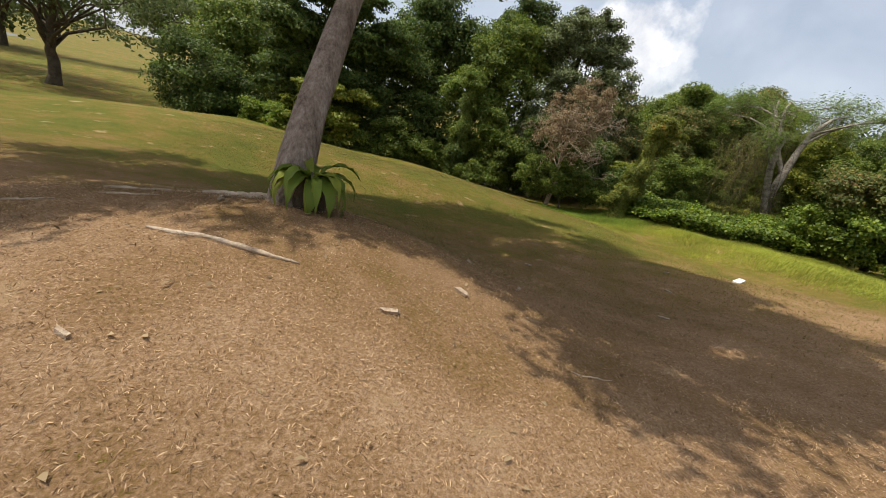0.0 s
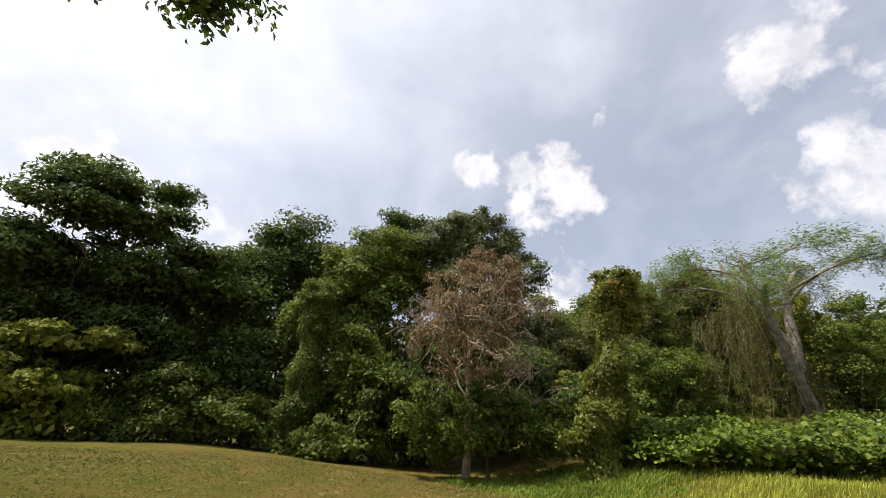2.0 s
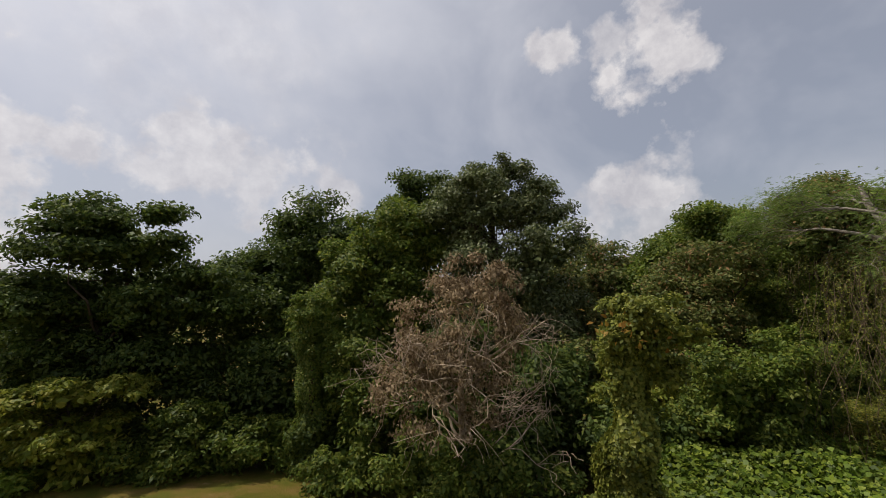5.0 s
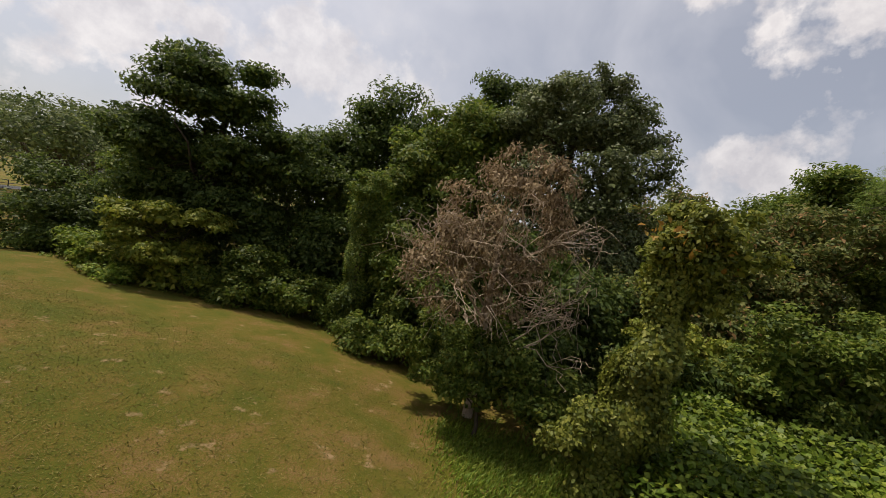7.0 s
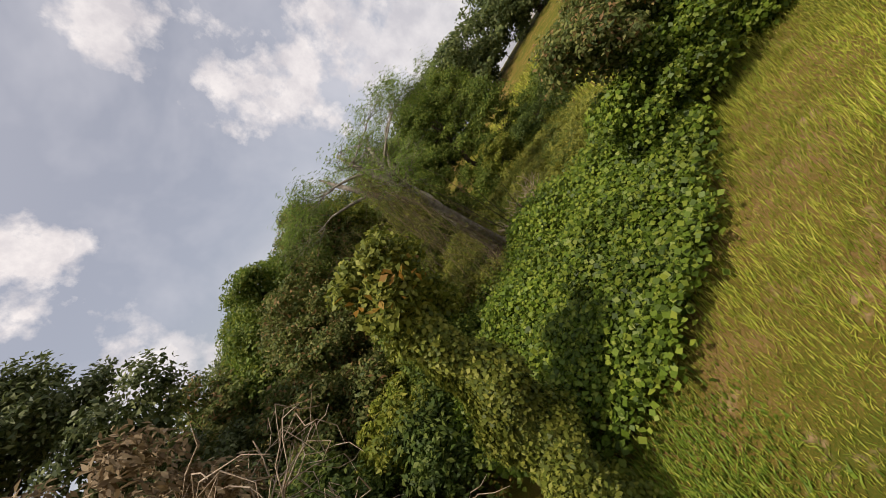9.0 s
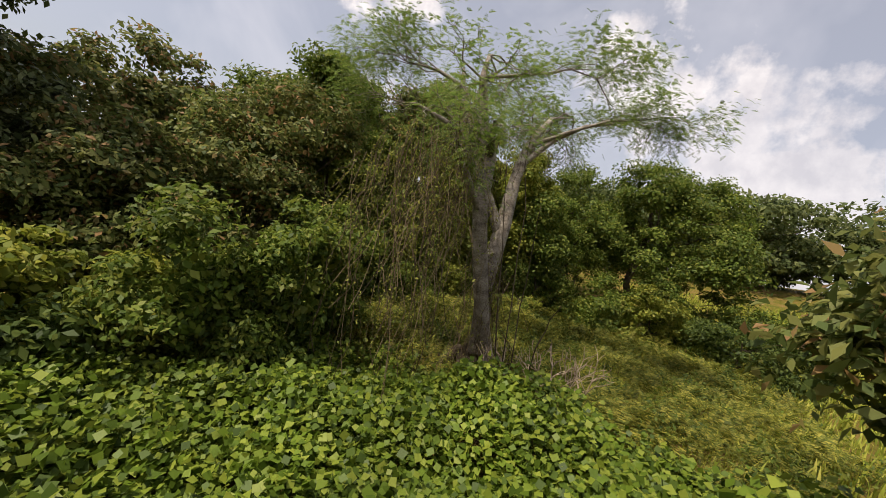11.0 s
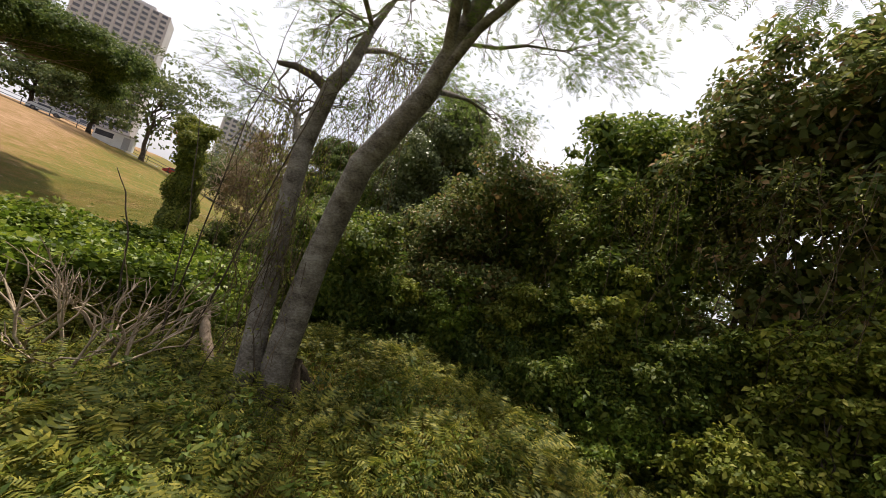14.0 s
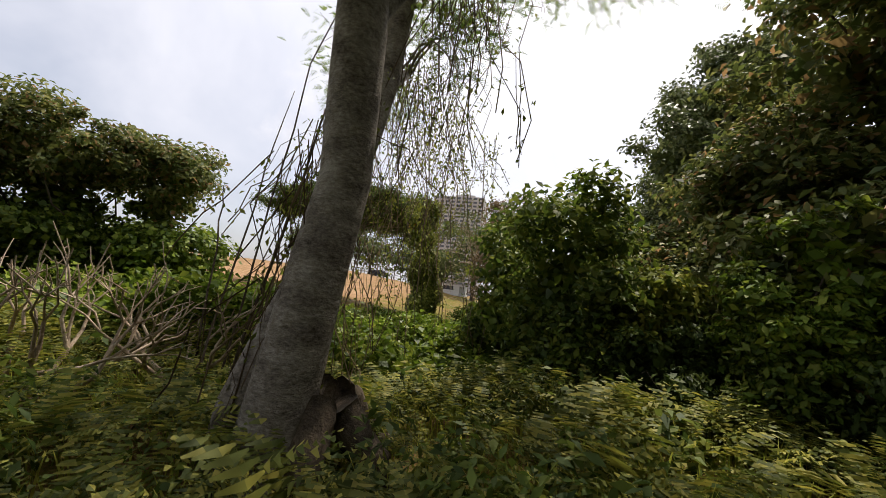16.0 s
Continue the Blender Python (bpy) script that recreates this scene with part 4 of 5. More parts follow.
def grass_stuff(name, seed, poly, n, tall, wide, material, label, lean=0.5, height=None):
    rng = np.random.default_rng(seed)
    p = scatter(rng, poly, n)
    p = p + rng.normal(size=p.shape) * 0.3
    n = len(p)
    z = ground_z(p[:, 0], p[:, 1]) - 0.02
    g = rng.uniform(0, 6.283, n)
    h = tall * rng.uniform(0.45, 1.2, n) * (1.0 if height is None else height(p[:, 0], p[:, 1]))
    side = np.stack([np.cos(g), np.sin(g), 0 * g], 1) * (wide * rng.uniform(0.6, 1.3, n))[:, None] * 0.5
    tilt = np.stack([-np.sin(g), np.cos(g), 0 * g], 1) * (h * lean * rng.uniform(-0.2, 1.0, n))[:, None] + np.array([0.25, -0.1, 0]) * (h * lean)[:, None]
    a = np.stack([p[:, 0], p[:, 1], z], 1)
    m = a + tilt * 0.35 + np.stack([0 * h, 0 * h, h * 0.6], 1)
    t = a + tilt + np.stack([0 * h, 0 * h, h * 0.92], 1)
    v = np.stack([a - side, a + side, m + side * 0.8, m - side * 0.8, m - side * 0.8, m + side * 0.8, t + side * 0.12, t - side * 0.12], 1).reshape(-1, 3)
    ob = link_mesh(name, quads(name, v), material)
    tagged(ob, label, "grass", kind="stuff")


def bank(x, y):
    return 0.22 + 0.40 * ease(9.2, 12.0, x) * ease(15, 12, y) + 0.2 * np.sin(2.1 * x) * np.sin(1.7 * y)


grass_stuff("long_grass", 91, GRASS_STRIP, 82000, 0.27, 0.012, GRASS, "long yellow-green grass along the edge of the lawn", 0.8, bank)
CLEARING = [(18.6, 13.0), (19.6, 9.8), (23.0, 8.5), (28.0, 9.5), (29.5, 14.0), (28.2, 18.0), (26.0, 19.4), (22.0, 19.0), (17.0, 18.6), (17.6, 16.6), (18.4, 15.4)]
grass_stuff("clearing_grass", 92, CLEARING, 12000, 0.38, 0.014, GRASS, "rough grass among the ferns in the clearing", 0.7)
grass_stuff("field_grass", 93, [(19.6, 9.8), (22.0, 6.0), (30, 4), (46, 6), (46, 18), (32, 13), (28, 9.5)], 9000, 0.45, 0.05, GRASS, "long grass on the slope beyond the clearing", 0.7)


def fern_bed():
    """Fronds with many leaflets, in one mass."""
    rng = np.random.default_rng(94)
    p = scatter(rng, CLEARING, 11000)
    p = p + rng.normal(size=p.shape) * 0.2
    n, k = len(p), 11
    g = rng.uniform(0, 6.283, n)
    L = rng.uniform(0.16, 0.40, n) * (1 + 0.35 * np.sin(1.9 * p[:, 0] + 0.8) * np.sin(2.3 * p[:, 1]))
    up = rng.uniform(0.5, 1.25, n)
    base = np.stack([p[:, 0], p[:, 1], ground_z(p[:, 0], p[:, 1]) + rng.uniform(0, 0.22, n) + 0.12 + swell(p[:, 0], p[:, 1], 0.12, 0.08)], 1)
    out = []
    for i in range(1, k + 1):
        s = i / k
        a = up - s * rng.uniform(0.6, 1.0, n)
        c = base + np.stack([np.cos(g) * np.cos(a) * L * s, np.sin(g) * np.cos(a) * L * s, np.sin(np.maximum(a, -0.3)) * L * s * 0.9 + 0.1 * s], 1)
        along = np.stack([np.cos(g) * np.cos(a), np.sin(g) * np.cos(a), np.sin(a)], 1)
        side = np.stack([-np.sin(g), np.cos(g), 0 * g], 1)
        w = (0.13 * L * 1.6 * math.sin(math.pi * min(0.95, 0.2 + 0.75 * s)))[:, None]
        t = along * (L / k * 0.42)[:, None]
        for sg in (-1, 1):
            e = c + side * sg * w + along * w * 0.35 - np.array([0, 0, 0.25]) * w
            out.append(np.stack([c - t, c + t, e + t * 0.3, e - t * 0.3], 1))
    ob = link_mesh("ferns", quads("ferns", np.stack(out, 1).reshape(-1, 3)), FERN)
    tagged(ob, "bed of yellow-green sword ferns in the clearing", "fern", kind="stuff")


fern_bed()


def weeds(name, seed, poly, clumps, n, length, material, label):
    """Low leafy plants in clumps over the ground."""
    rng = np.random.default_rng(seed)
    c = scatter(rng, poly, clumps)
    c = c + rng.normal(size=c.shape) * 0.2
    r, h = rng.uniform(0.12, 0.42, len(c)), rng.uniform(0.2, 0.62, len(c))
    k = rng.choice(len(c), n, p=r**2 / (r**2).sum())
    a, q = rng.uniform(0, 6.283, n), np.sqrt(rng.random(n))
    p = c[k] + np.stack([np.cos(a), np.sin(a)], 1) * (r[k] * q)[:, None]
    z = ground_z(p[:, 0], p[:, 1]) + 0.12 + h[k] * (1 - 0.8 * q**2) * rng.uniform(0.35, 1.0, n)
    nrm = np.stack([np.cos(a) * q, np.sin(a) * q, 0.9 + 0 * q], 1) + 0.4 * rng.normal(size=(n, 3))
    ob = link_mesh(name, quads(name, leaf_quads(rng, np.stack([p[:, 0], p[:, 1], z], 1), nrm, length, 0.42, 0.5)), material)
    tagged(ob, label, "weeds", kind="stuff")


weeds("clearing_weeds", 95, CLEARING, 260, 22000, 0.085, LEAF_MID, "low leafy green weeds among the ferns")
weeds("clearing_weeds", 96, CLEARING, 120, 9000, 0.10, LEAF_DARK, "dark leafy weeds in the shade of the clearing")


# ---- the feathery tree ----
def feathery_tree():
    rng = np.random.default_rng(101)
    b = (20.2, 14.9, gz(20.2, 14.9))
    root = new("feathery_tree")
    root.location = b
    tagged(root, "pale-barked forked tree with an open crown of fine leaves", "tree")
    o = np.array(b)
    stems = {
        "stem": ([(20.72, 14.6, -1.7), (20.58, 14.6, -0.7), (19.97, 14.62, 0.45), (19.42, 14.65, 1.7), (19.16, 14.68, 2.5), (19.22, 14.77, 3.5), (19.1, 15.0, 4.05), (18.98, 15.15, 4.95), (19.2, 15.3, 5.9)], [0.21, 0.17, 0.15, 0.15, 0.145, 0.13, 0.105, 0.07, 0.03]),
        "leaning_stem": ([(20.85, 14.9, -1.7), (20.66, 14.9, -0.5), (20.47, 15.0, 0.9), (20.76, 15.06, 2.3), (21.3, 15.35, 3.4), (21.62, 15.4, 4.3), (22.4, 15.35, 5.7), (23.5, 15.3, 6.6)], [0.27, 0.21, 0.185, 0.175, 0.14, 0.115, 0.07, 0.03]),
        "middle_stem": ([(20.68, 15.08, 2.1), (20.35, 15.5, 3.0), (19.94, 15.97, 4.0), (19.9, 16.4, 5.4), (20.15, 16.7, 6.6)], [0.13, 0.12, 0.10, 0.075, 0.03]),
    }
    tips = []

    def flat(v):
        """The crown spreads flat above the fork."""
        v = np.array(v, float)
        z = v[:, 2] + o[2]
        v[:, 2] = np.where(z > 4.4, 4.4 + 1.75 * np.tanh((z - 4.4) / 2.4), z) - o[2]
        return v

    for name, (pts, radii) in stems.items():
        v, f = [], []
        fine = []
        for i in range(len(pts) - 1):
            for s in (0, 0.5):
                fine.append(np.array(pts[i]) * (1 - s) + np.array(pts[i + 1]) * s)
        fine.append(np.array(pts[-1]))
        rr = np.interp(np.arange(len(fine)) / 2, np.arange(len(radii)), radii)
        tube(v, f, np.array(fine) - o, rr, 12, rng, 0.05)
        link_mesh(name, quads(name, flat(v), f, True), PALE_BARK, root)
    limbs = [((19.14, 14.68, 2.4), (18.37, 14.62, 3.0), (17.76, 14.55, 3.45), 0.07), ((19.9, 16.4, 5.4), (20.6, 17.2, 5.9), (21.4, 17.9, 6.0), 0.05), ((19.94, 15.97, 4.0), (19.4, 17.2, 4.6), (19.0, 18.6, 4.8), 0.06),
             ((21.45, 15.37, 3.8), (22.4, 14.4, 5.4), (23.6, 13.2, 6.6), 0.075), ((19.1, 15.0, 4.3), (18.6, 15.9, 5.0), (18.2, 17.0, 5.3), 0.06),
             ((21.9, 15.4, 4.8), (23.0, 15.9, 5.6), (24.2, 16.2, 5.9), 0.06), ((21.3, 15.35, 3.4), (22.4, 15.6, 4.8), (23.9, 15.5, 6.2), 0.07), ((18.98, 15.15, 5.0), (19.8, 14.2, 5.6), (20.6, 13.2, 5.8), 0.05),
             ((21.62, 15.4, 4.3), (22.4, 13.9, 5.6), (23.2, 12.4, 6.4), 0.06)]
    for a, m, e, r in limbs:
        e = tuple(p + 0.65 * (q - p) for p, q in zip(m, e))
        v, f = [], []
        pts = [np.array(a) - o, (np.array(a) + np.array(m)) / 2 - o + rng.normal(size=3) * 0.05, np.array(m) - o, (np.array(m) + np.array(e)) / 2 - o + rng.normal(size=3) * 0.08, np.array(e) - o]
        tube(v, f, pts, [r, r * 0.9, r * 0.75, r * 0.5, r * 0.25], 8, rng, 0.05)
        for q in (pts[2], pts[3], pts[4]):
            for _ in range(3):
                branching(rng, v, f, tips, q, unit(pts[4] - pts[1]) * 0.8 + rng.normal(size=3) * 0.6 + np.array([0, 0, 0.05]), 0.55, r * 0.3, 3, 0.5, 0.0, 5)
        link_mesh("limb", quads("limb", flat(v), f, True), PALE_BARK, root)
    for e in (stems["stem"][0][-1], stems["leaning_stem"][0][-1], stems["leaning_stem"][0][-2], stems["stem"][0][-2]):
        v, f = [], []
        for _ in range(4):
            branching(rng, v, f, tips, np.array(e) - o, rng.normal(size=3) + np.array([0, 0, 0.3]), 0.55, 0.03, 3, 0.5, 0.0, 5)
        link_mesh("limb", quads("limb", flat(v), f, True), PALE_BARK, root)
    v, f = [], []
    tube(v, f, [np.array(q) - o for q in ((19.22, 14.77, 3.4), (18.85, 14.55, 3.62), (18.5, 14.3, 3.72), (18.21, 14.09, 3.72))], [0.085, 0.075, 0.06, 0.045], 9, rng, 0.15)
    link_mesh("broken_stub", quads("broken_stub", flat(v), f, True), DARK_BARK, root, "dark broken branch stub")
    # sprays: small leaflets in two rows along a drooping stalk
    t = flat([q for q, _ in tips])
    d = np.array([e for _, e in tips])
    i = np.repeat(np.arange(len(t)), 11)
    n = len(i)
    start = t[i] + rng.normal(size=(n, 3)) * 0.15 - d[i] * rng.uniform(0, 0.35, (n, 1))
    ax = unit(d[i] * np.array([1, 1, 0.3]) + rng.normal(size=(n, 3)) * np.array([0.7, 0.7, 0.2]))
    nrm = unit(np.array([0, 0, 1.0]) + 0.3 * rng.normal(size=(n, 3)))
    side = unit(np.cross(nrm, ax))
    L = rng.uniform(0.10, 0.19, (n, 1))
    out = []
    for k in range(1, 8):
        c = start + ax * L * (k / 7) - np.array([0, 0, 1.0]) * L * 0.35 * (k / 7) ** 2
        w = 0.034 * math.sin(math.pi * (0.15 + 0.8 * k / 8))
        for sg in (-1, 1):
            e = c + side * sg * w + ax * 0.02
            out.append(np.stack([c - ax * 0.005, c + ax * 0.005, e + ax * 0.005, e - ax * 0.003], 1))
    link_mesh("crown", quads("crown", np.stack(out, 1).reshape(-1, 3)), LEAF_FINE, root, "open crown of fine feathery leaves")


feathery_tree()


def vine_curtain(name, seed, ridge, n, low, label, leafy=0.5, spread=0.3):
    """Strands that hang from a line of points."""
    rng = np.random.default_rng(seed)
    ridge = np.array(ridge, float)
    root = new(name)
    root.location = ridge[0]
    tagged(root, label, "vines")
    v, f, lp = [], [], []
    for _ in range(n):
        s = rng.uniform(0, len(ridge) - 1.001)
        a = ridge[int(s)] * (1 - s % 1) + ridge[int(s) + 1] * (s % 1) + rng.normal(size=3) * np.array([spread, spread, 0.15])
        e = a + np.array([rng.normal() * 0.35, rng.normal() * 0.35, 0])
        e[2] = max(gz(e[0], e[1]) + 0.05, a[2] - rng.uniform(0.6, low))
        w = bend(a, e, 0.05, rng, steps=6)
        r = rng.uniform(0.0025, 0.007)
        tube(v, f, [q - ridge[0] for q in w], [r] * 7, 3)
        for q, q2 in zip(w, w[1:]):
            for _ in range(rng.poisson(leafy * 4)):
                lp.append(q + (q2 - q) * rng.random() + rng.normal(size=3) * 0.05 - ridge[0])
    tagged(link_mesh("vine_tangle", quads("vine_tangle", v, f), VINE_STEM, root), kind="stuff")
    lp = np.array(lp)
    link_mesh("leaves", quads("leaves", leaf_quads(rng, lp, rng.normal(size=(len(lp), 3)) + np.array([0, 0, 0.4]), 0.06, 0.45, 1.2)), LEAF_CLIMB, root)


vine_curtain("vine_curtain", 111, [(18.5, 14.6, 3.0), (17.8, 14.6, 3.5), (17.3, 15.0, 3.2), (16.9, 15.5, 2.4)], 105, 4.3, "thick curtain of dry hanging vines beside the pale tree", 1.5, 0.3)
vine_curtain("hanging_creepers", 116, [(20.6, 19.8, 3.6), (22.4, 19.7, 3.9), (24.2, 19.8, 4.2), (26.4, 19.4, 4.0)], 90, 3.0, "thin creepers trailing over the face of the thicket", 1.2, 0.3)
vine_curtain("hanging_creepers", 112, [(19.18, 15.55, 4.6), (19.59, 15.60, 4.5), (20.10, 15.63, 4.2)], 70, 3.4, "thin creepers hanging from the forked tree", 0.6, 0.2)
vine_curtain("hanging_creepers", 114, [(19.3, 14.9, 4.3), (19.5, 14.6, 4.2), (19.7, 14.3, 4.0)], 12, 1.8, "leafy creeper trailing from the outer boughs", 0.8, 0.12)
vine_curtain("climbing_stems", 115, [(19.7, 14.8, 2.0), (20.0, 14.6, 1.3), (20.35, 14.55, 0.9)], 70, 5.0, "dark climbing stems tangled round the trunk's foot", 0.5, 0.16)


def arched_stem(seed, a, b, rise, r):
    rng = np.random.default_rng(seed)
    pts = [tuple(q) for q in bend(a, b, 0.006, rng, rise, 7)]
    limb_thing("arched_stem", seed, pts, [r * (1 - 0.09 * i) for i in range(8)], DARK_BARK, "long thin leafless stem arching beside the tree", "stem")


bush("vine_thicket", 113, (16.4, 16.3, gz(16.4, 16.3)), [(16.6, 16.2, 0.2, 1.2, 0.7, 1.3), (17.6, 17.0, 0.6, 1.1, 0.7, 1.5), (15.4, 16.4, 0.2, 1.0, 0.7, 1.1)], 60, 0.4, 22000, 0.12, LEAF_MID, "thicket of leaves behind the vine curtain")


# ---- the distance ----
def umbrella(name, seed, x, y, h, r, leaf, label, n=7000, trunk=0.35, length=0.35, full=False):
    z = gz(x, y)
    return tree(name, seed, (x, y, z), (x + 0.3, y, z + h * 0.62), trunk, [(x, y, z + h * 0.78, r, r, h * 0.22), (x - r * 0.35, y + r * 0.2, z + h * 0.6, r * 0.6, r * 0.6, h * 0.2), (x + r * 0.3, y - r * 0.3, z + h * (0.55 if full else 0.7), r * 0.65, r * 0.65, h * (0.3 if full else 0.15))] + ([(x, y, z + h * 0.33, r * 0.85, r * 0.85, h * 0.34)] if full else []), 80, r * 0.24, n, length, leaf, DARK_BARK, label, group="park trees far off", low=-0.2, flat=0.4, limbs=20, fill=0.1)


rng = np.random.default_rng(121)
umbrella("park_tree", 122, -17.5, 20.5, 7.5, 5.0, LEAF_FAR, "leaning park tree with a spreading flat crown", 9000, 0.3, 0.2)
umbrella("park_tree", 123, -22.0, 34.0, 9.0, 7.0, LEAF_FAR, "umbrella-shaped rain tree on the far lawn", 14000, 0.4, 0.28)
umbrella("park_tree", 124, -32.0, 42.0, 10.0, 8.0, LEAF_FAR, "umbrella-shaped rain tree on the far lawn", 12000, 0.4, 0.32)
umbrella("park_tree", 125, -15.0, 44.0, 10.0, 7.0, LEAF_FAR, "umbrella-shaped rain tree on the far lawn", 12000, 0.4, 0.32)
for k, (x, y, h, r) in enumerate([(-52, 10, 17, 8), (-63, 2, 9, 6), (-66, -6, 9, 7), (-65, -16, 10, 8), (-62, 23, 9, 6), (-63, -27, 11, 8), (-66, 24, 10, 8), (-70, 40, 11, 9), (-62, 56, 11, 9), (-45, 64, 11, 9), (-30, 70, 12, 9)]):
    umbrella("park_tree", 130 + k, x, y, h, r, LEAF_FAR, "broad park tree along the field's far side", 8000, 0.35, 0.5, True)
for k, (x, y, h, r) in enumerate([(58, 19, 8.5, 6), (57, 12, 8, 6), (58, 27, 9, 6), (72, 30, 11, 8), (61, 0, 7.5, 8), (64, -10, 8.5, 9), (74, 44, 12, 9), (50, 36, 9, 7), (60, -26, 11, 8), (48, 50, 11, 9), (30, 56, 12, 9), (10, 60, 12, 9), (-10, 64, 12, 9)]):
    umbrella("park_tree", 150 + k, x, y, h, r, LEAF_FAR, "broad park tree beyond the eastern field", 9000, 0.35, 0.5, True)
for k, (x, y, h, r) in enumerate([(40, 20, 5, 3), (36, 24, 6, 3.5), (44, 26, 6, 4), (34, 20.5, 4.5, 2.4)]):
    umbrella("field_tree", 170 + k, x, y, h, r, LEAF_MID, "low green tree at the end of the wood", 15000, 0.15, 0.15, True)


for k, (x, y, w, h, m) in enumerate([(56, -14, 6, 4.6, LEAF_FAR), (60, -4, 6, 5.6, LEAF_FAR), (62, 6, 6, 6.0, LEAF_FAR), (64, 15, 6, 6.2, LEAF_FAR), (60, 24, 6, 5.6, LEAF_FAR), (54, 32, 6, 5.0, LEAF_FAR), (66, -22, 7, 4.2, LEAF_FAR), (58, 40, 7, 4.0, LEAF_FAR)]):
    z = gz(x, y)
    bush("hedge_shrub", 280 + k, (x, y, z), [(x, y, z + h * 0.45, w * 0.7, w, h * 0.5), (x + 1, y + w * 0.7, z + h * 0.35, w * 0.5, w * 0.6, h * 0.45)], 90, 1.0, 12000, 0.5, m, "dense shrub belt on the far side of the eastern field", group="shrub belt")


def tower_block(name, x, y, wide, deep, high, storeys, bays, wall_mat, glass_mat, label, turn=0.0):
    """A far block of flats: wall, each window a box set into it."""
    root = new(name)
    root.matrix_basis = pose(x, y, gz(x, y) - 2, 0, 0, turn)
    tagged(root, label, "building")
    bm = bmesh.new()
    bmesh.ops.create_cube(bm, size=1.0, matrix=Matrix.Translation((0, 0, high / 2)) @ Matrix.Diagonal((wide, deep, high, 1)))
    part("wall", bm, wall_mat, root)
    for k in range(bays + 1):
        u = -wide / 2 + wide * k / bays
        bm = bmesh.new()
        bmesh.ops.create_cube(bm, size=1.0, matrix=Matrix.Translation((u, -deep / 2 - 0.3, high / 2)) @ Matrix.Diagonal((wide / bays * 0.22, 1.0, high - 0.1, 1)))
        part("pier", bm, wall_mat, root)
    bm = bmesh.new()
    bmesh.ops.create_cube(bm, size=1.0, matrix=Matrix.Translation((wide * 0.1, 0, high + 1.5)) @ Matrix.Diagonal((wide * 0.4, deep * 0.6, 3, 1)))
    part("roof_house", bm, wall_mat, root)
    me = bpy.data.meshes.new("window")
    w, h = wide / bays * 0.62, high / storeys * 0.5
    v = [(sx * w / 2, sy * 0.15, sz * h / 2) for sx in (-1, 1) for sy in (-1, 1) for sz in (-1, 1)]
    me.from_pydata(v, [], [(0, 1, 3, 2), (4, 6, 7, 5), (0, 4, 5, 1), (2, 3, 7, 6), (0, 2, 6, 4), (1, 5, 7, 3)])
    me.materials.append(glass_mat)
    for i in range(storeys):
        for k in range(bays):
            o = new("window", me)
            o.parent = root
            o.location = (-wide / 2 + wide * (k + 0.5) / bays, -deep / 2 - 0.02, high * (i + 0.55) / storeys)
    return root


CONCRETE = surface("pale_concrete", (0.42, 0.40, 0.40), (0.55, 0.53, 0.52), 0.2, bump=0.05)
GREY_CONCRETE = surface("raw_concrete", (0.30, 0.29, 0.28), (0.42, 0.41, 0.40), 0.2, bump=0.05)
PANE = surface("dark_pane", (0.10, 0.11, 0.13), (0.16, 0.17, 0.20), 0.3, rough=0.25, bump=0.0)
tower_block("tower_block", -341, -34, 48, 24, 94, 26, 9, CONCRETE, PANE, "tall pale tower of flats far behind the field", turn=84)
tower_block("tower_block", -360, 55, 30, 22, 58, 14, 6, CONCRETE, PANE, "distant pale tower of flats", turn=90)
tower_block("slab_block", -103, 112, 16, 9, 20, 6, 5, GREY_CONCRETE, PANE, "long grey slab block beyond the park trees", turn=45)
tower_block("tower_block", 361, -122, 34, 24, 104, 24, 7, GREY_CONCRETE, PANE, "unfinished concrete tower with a crane", turn=-80)
tower_block("low_block", 381, -76, 40, 20, 68, 18, 8, CONCRETE, PANE, "row of pale blocks on the skyline", turn=-80)
tower_block("low_block", 371, -104, 34, 20, 74, 18, 7, GREY_CONCRETE, PANE, "row of pale blocks on the skyline", turn=-85)


def crane(name, x, y, foot, high, reach, turn, label):
    """A tower crane: lattice mast, jib, counter jib and cab."""
    root = new(name)
    root.matrix_basis = pose(x, y, foot, 0, 0, turn)
    tagged(root, label, "crane")
    for piece, (ox, oz, sx, sz) in {"mast": (0, high / 2, 1.6, high), "jib": (reach * 0.4, high, reach, 1.4), "counter_jib": (-reach * 0.22, high, reach * 0.3, 1.6), "cab": (1.6, high - 2.2, 2.2, 2.6)}.items():
        bm = bmesh.new()
        bmesh.ops.create_cube(bm, size=1.0, matrix=Matrix.Translation((ox, 0, oz)) @ Matrix.Diagonal((sx, 1.6, sz, 1)))
        bmesh.ops.bevel(bm, geom=bm.edges[:], offset=0.15, segments=1)
        part(piece, bm, STEEL, root)


STEEL = surface("painted_steel", (0.20, 0.16, 0.12), (0.30, 0.24, 0.18), 0.5, rough=0.6, bump=0.05)
WHITE = surface("white_paint", (0.62, 0.61, 0.58), (0.74, 0.73, 0.70), 1.5, rough=0.6, bump=0.05)
DARK = surface("dark_paint", (0.03, 0.03, 0.035), (0.07, 0.07, 0.08), 1.5, rough=0.5, bump=0.05)
RED = surface("red_paint", (0.35, 0.03, 0.03), (0.45, 0.05, 0.04), 1.5, rough=0.4, bump=0.02)
ASPHALT = surface("asphalt", (0.10, 0.10, 0.10), (0.15, 0.15, 0.15), 0.6, rough=0.9, bump=0.1)
crane("tower_crane", 360, -114, 95, 30, 34, 120, "tower crane on the unfinished tower")
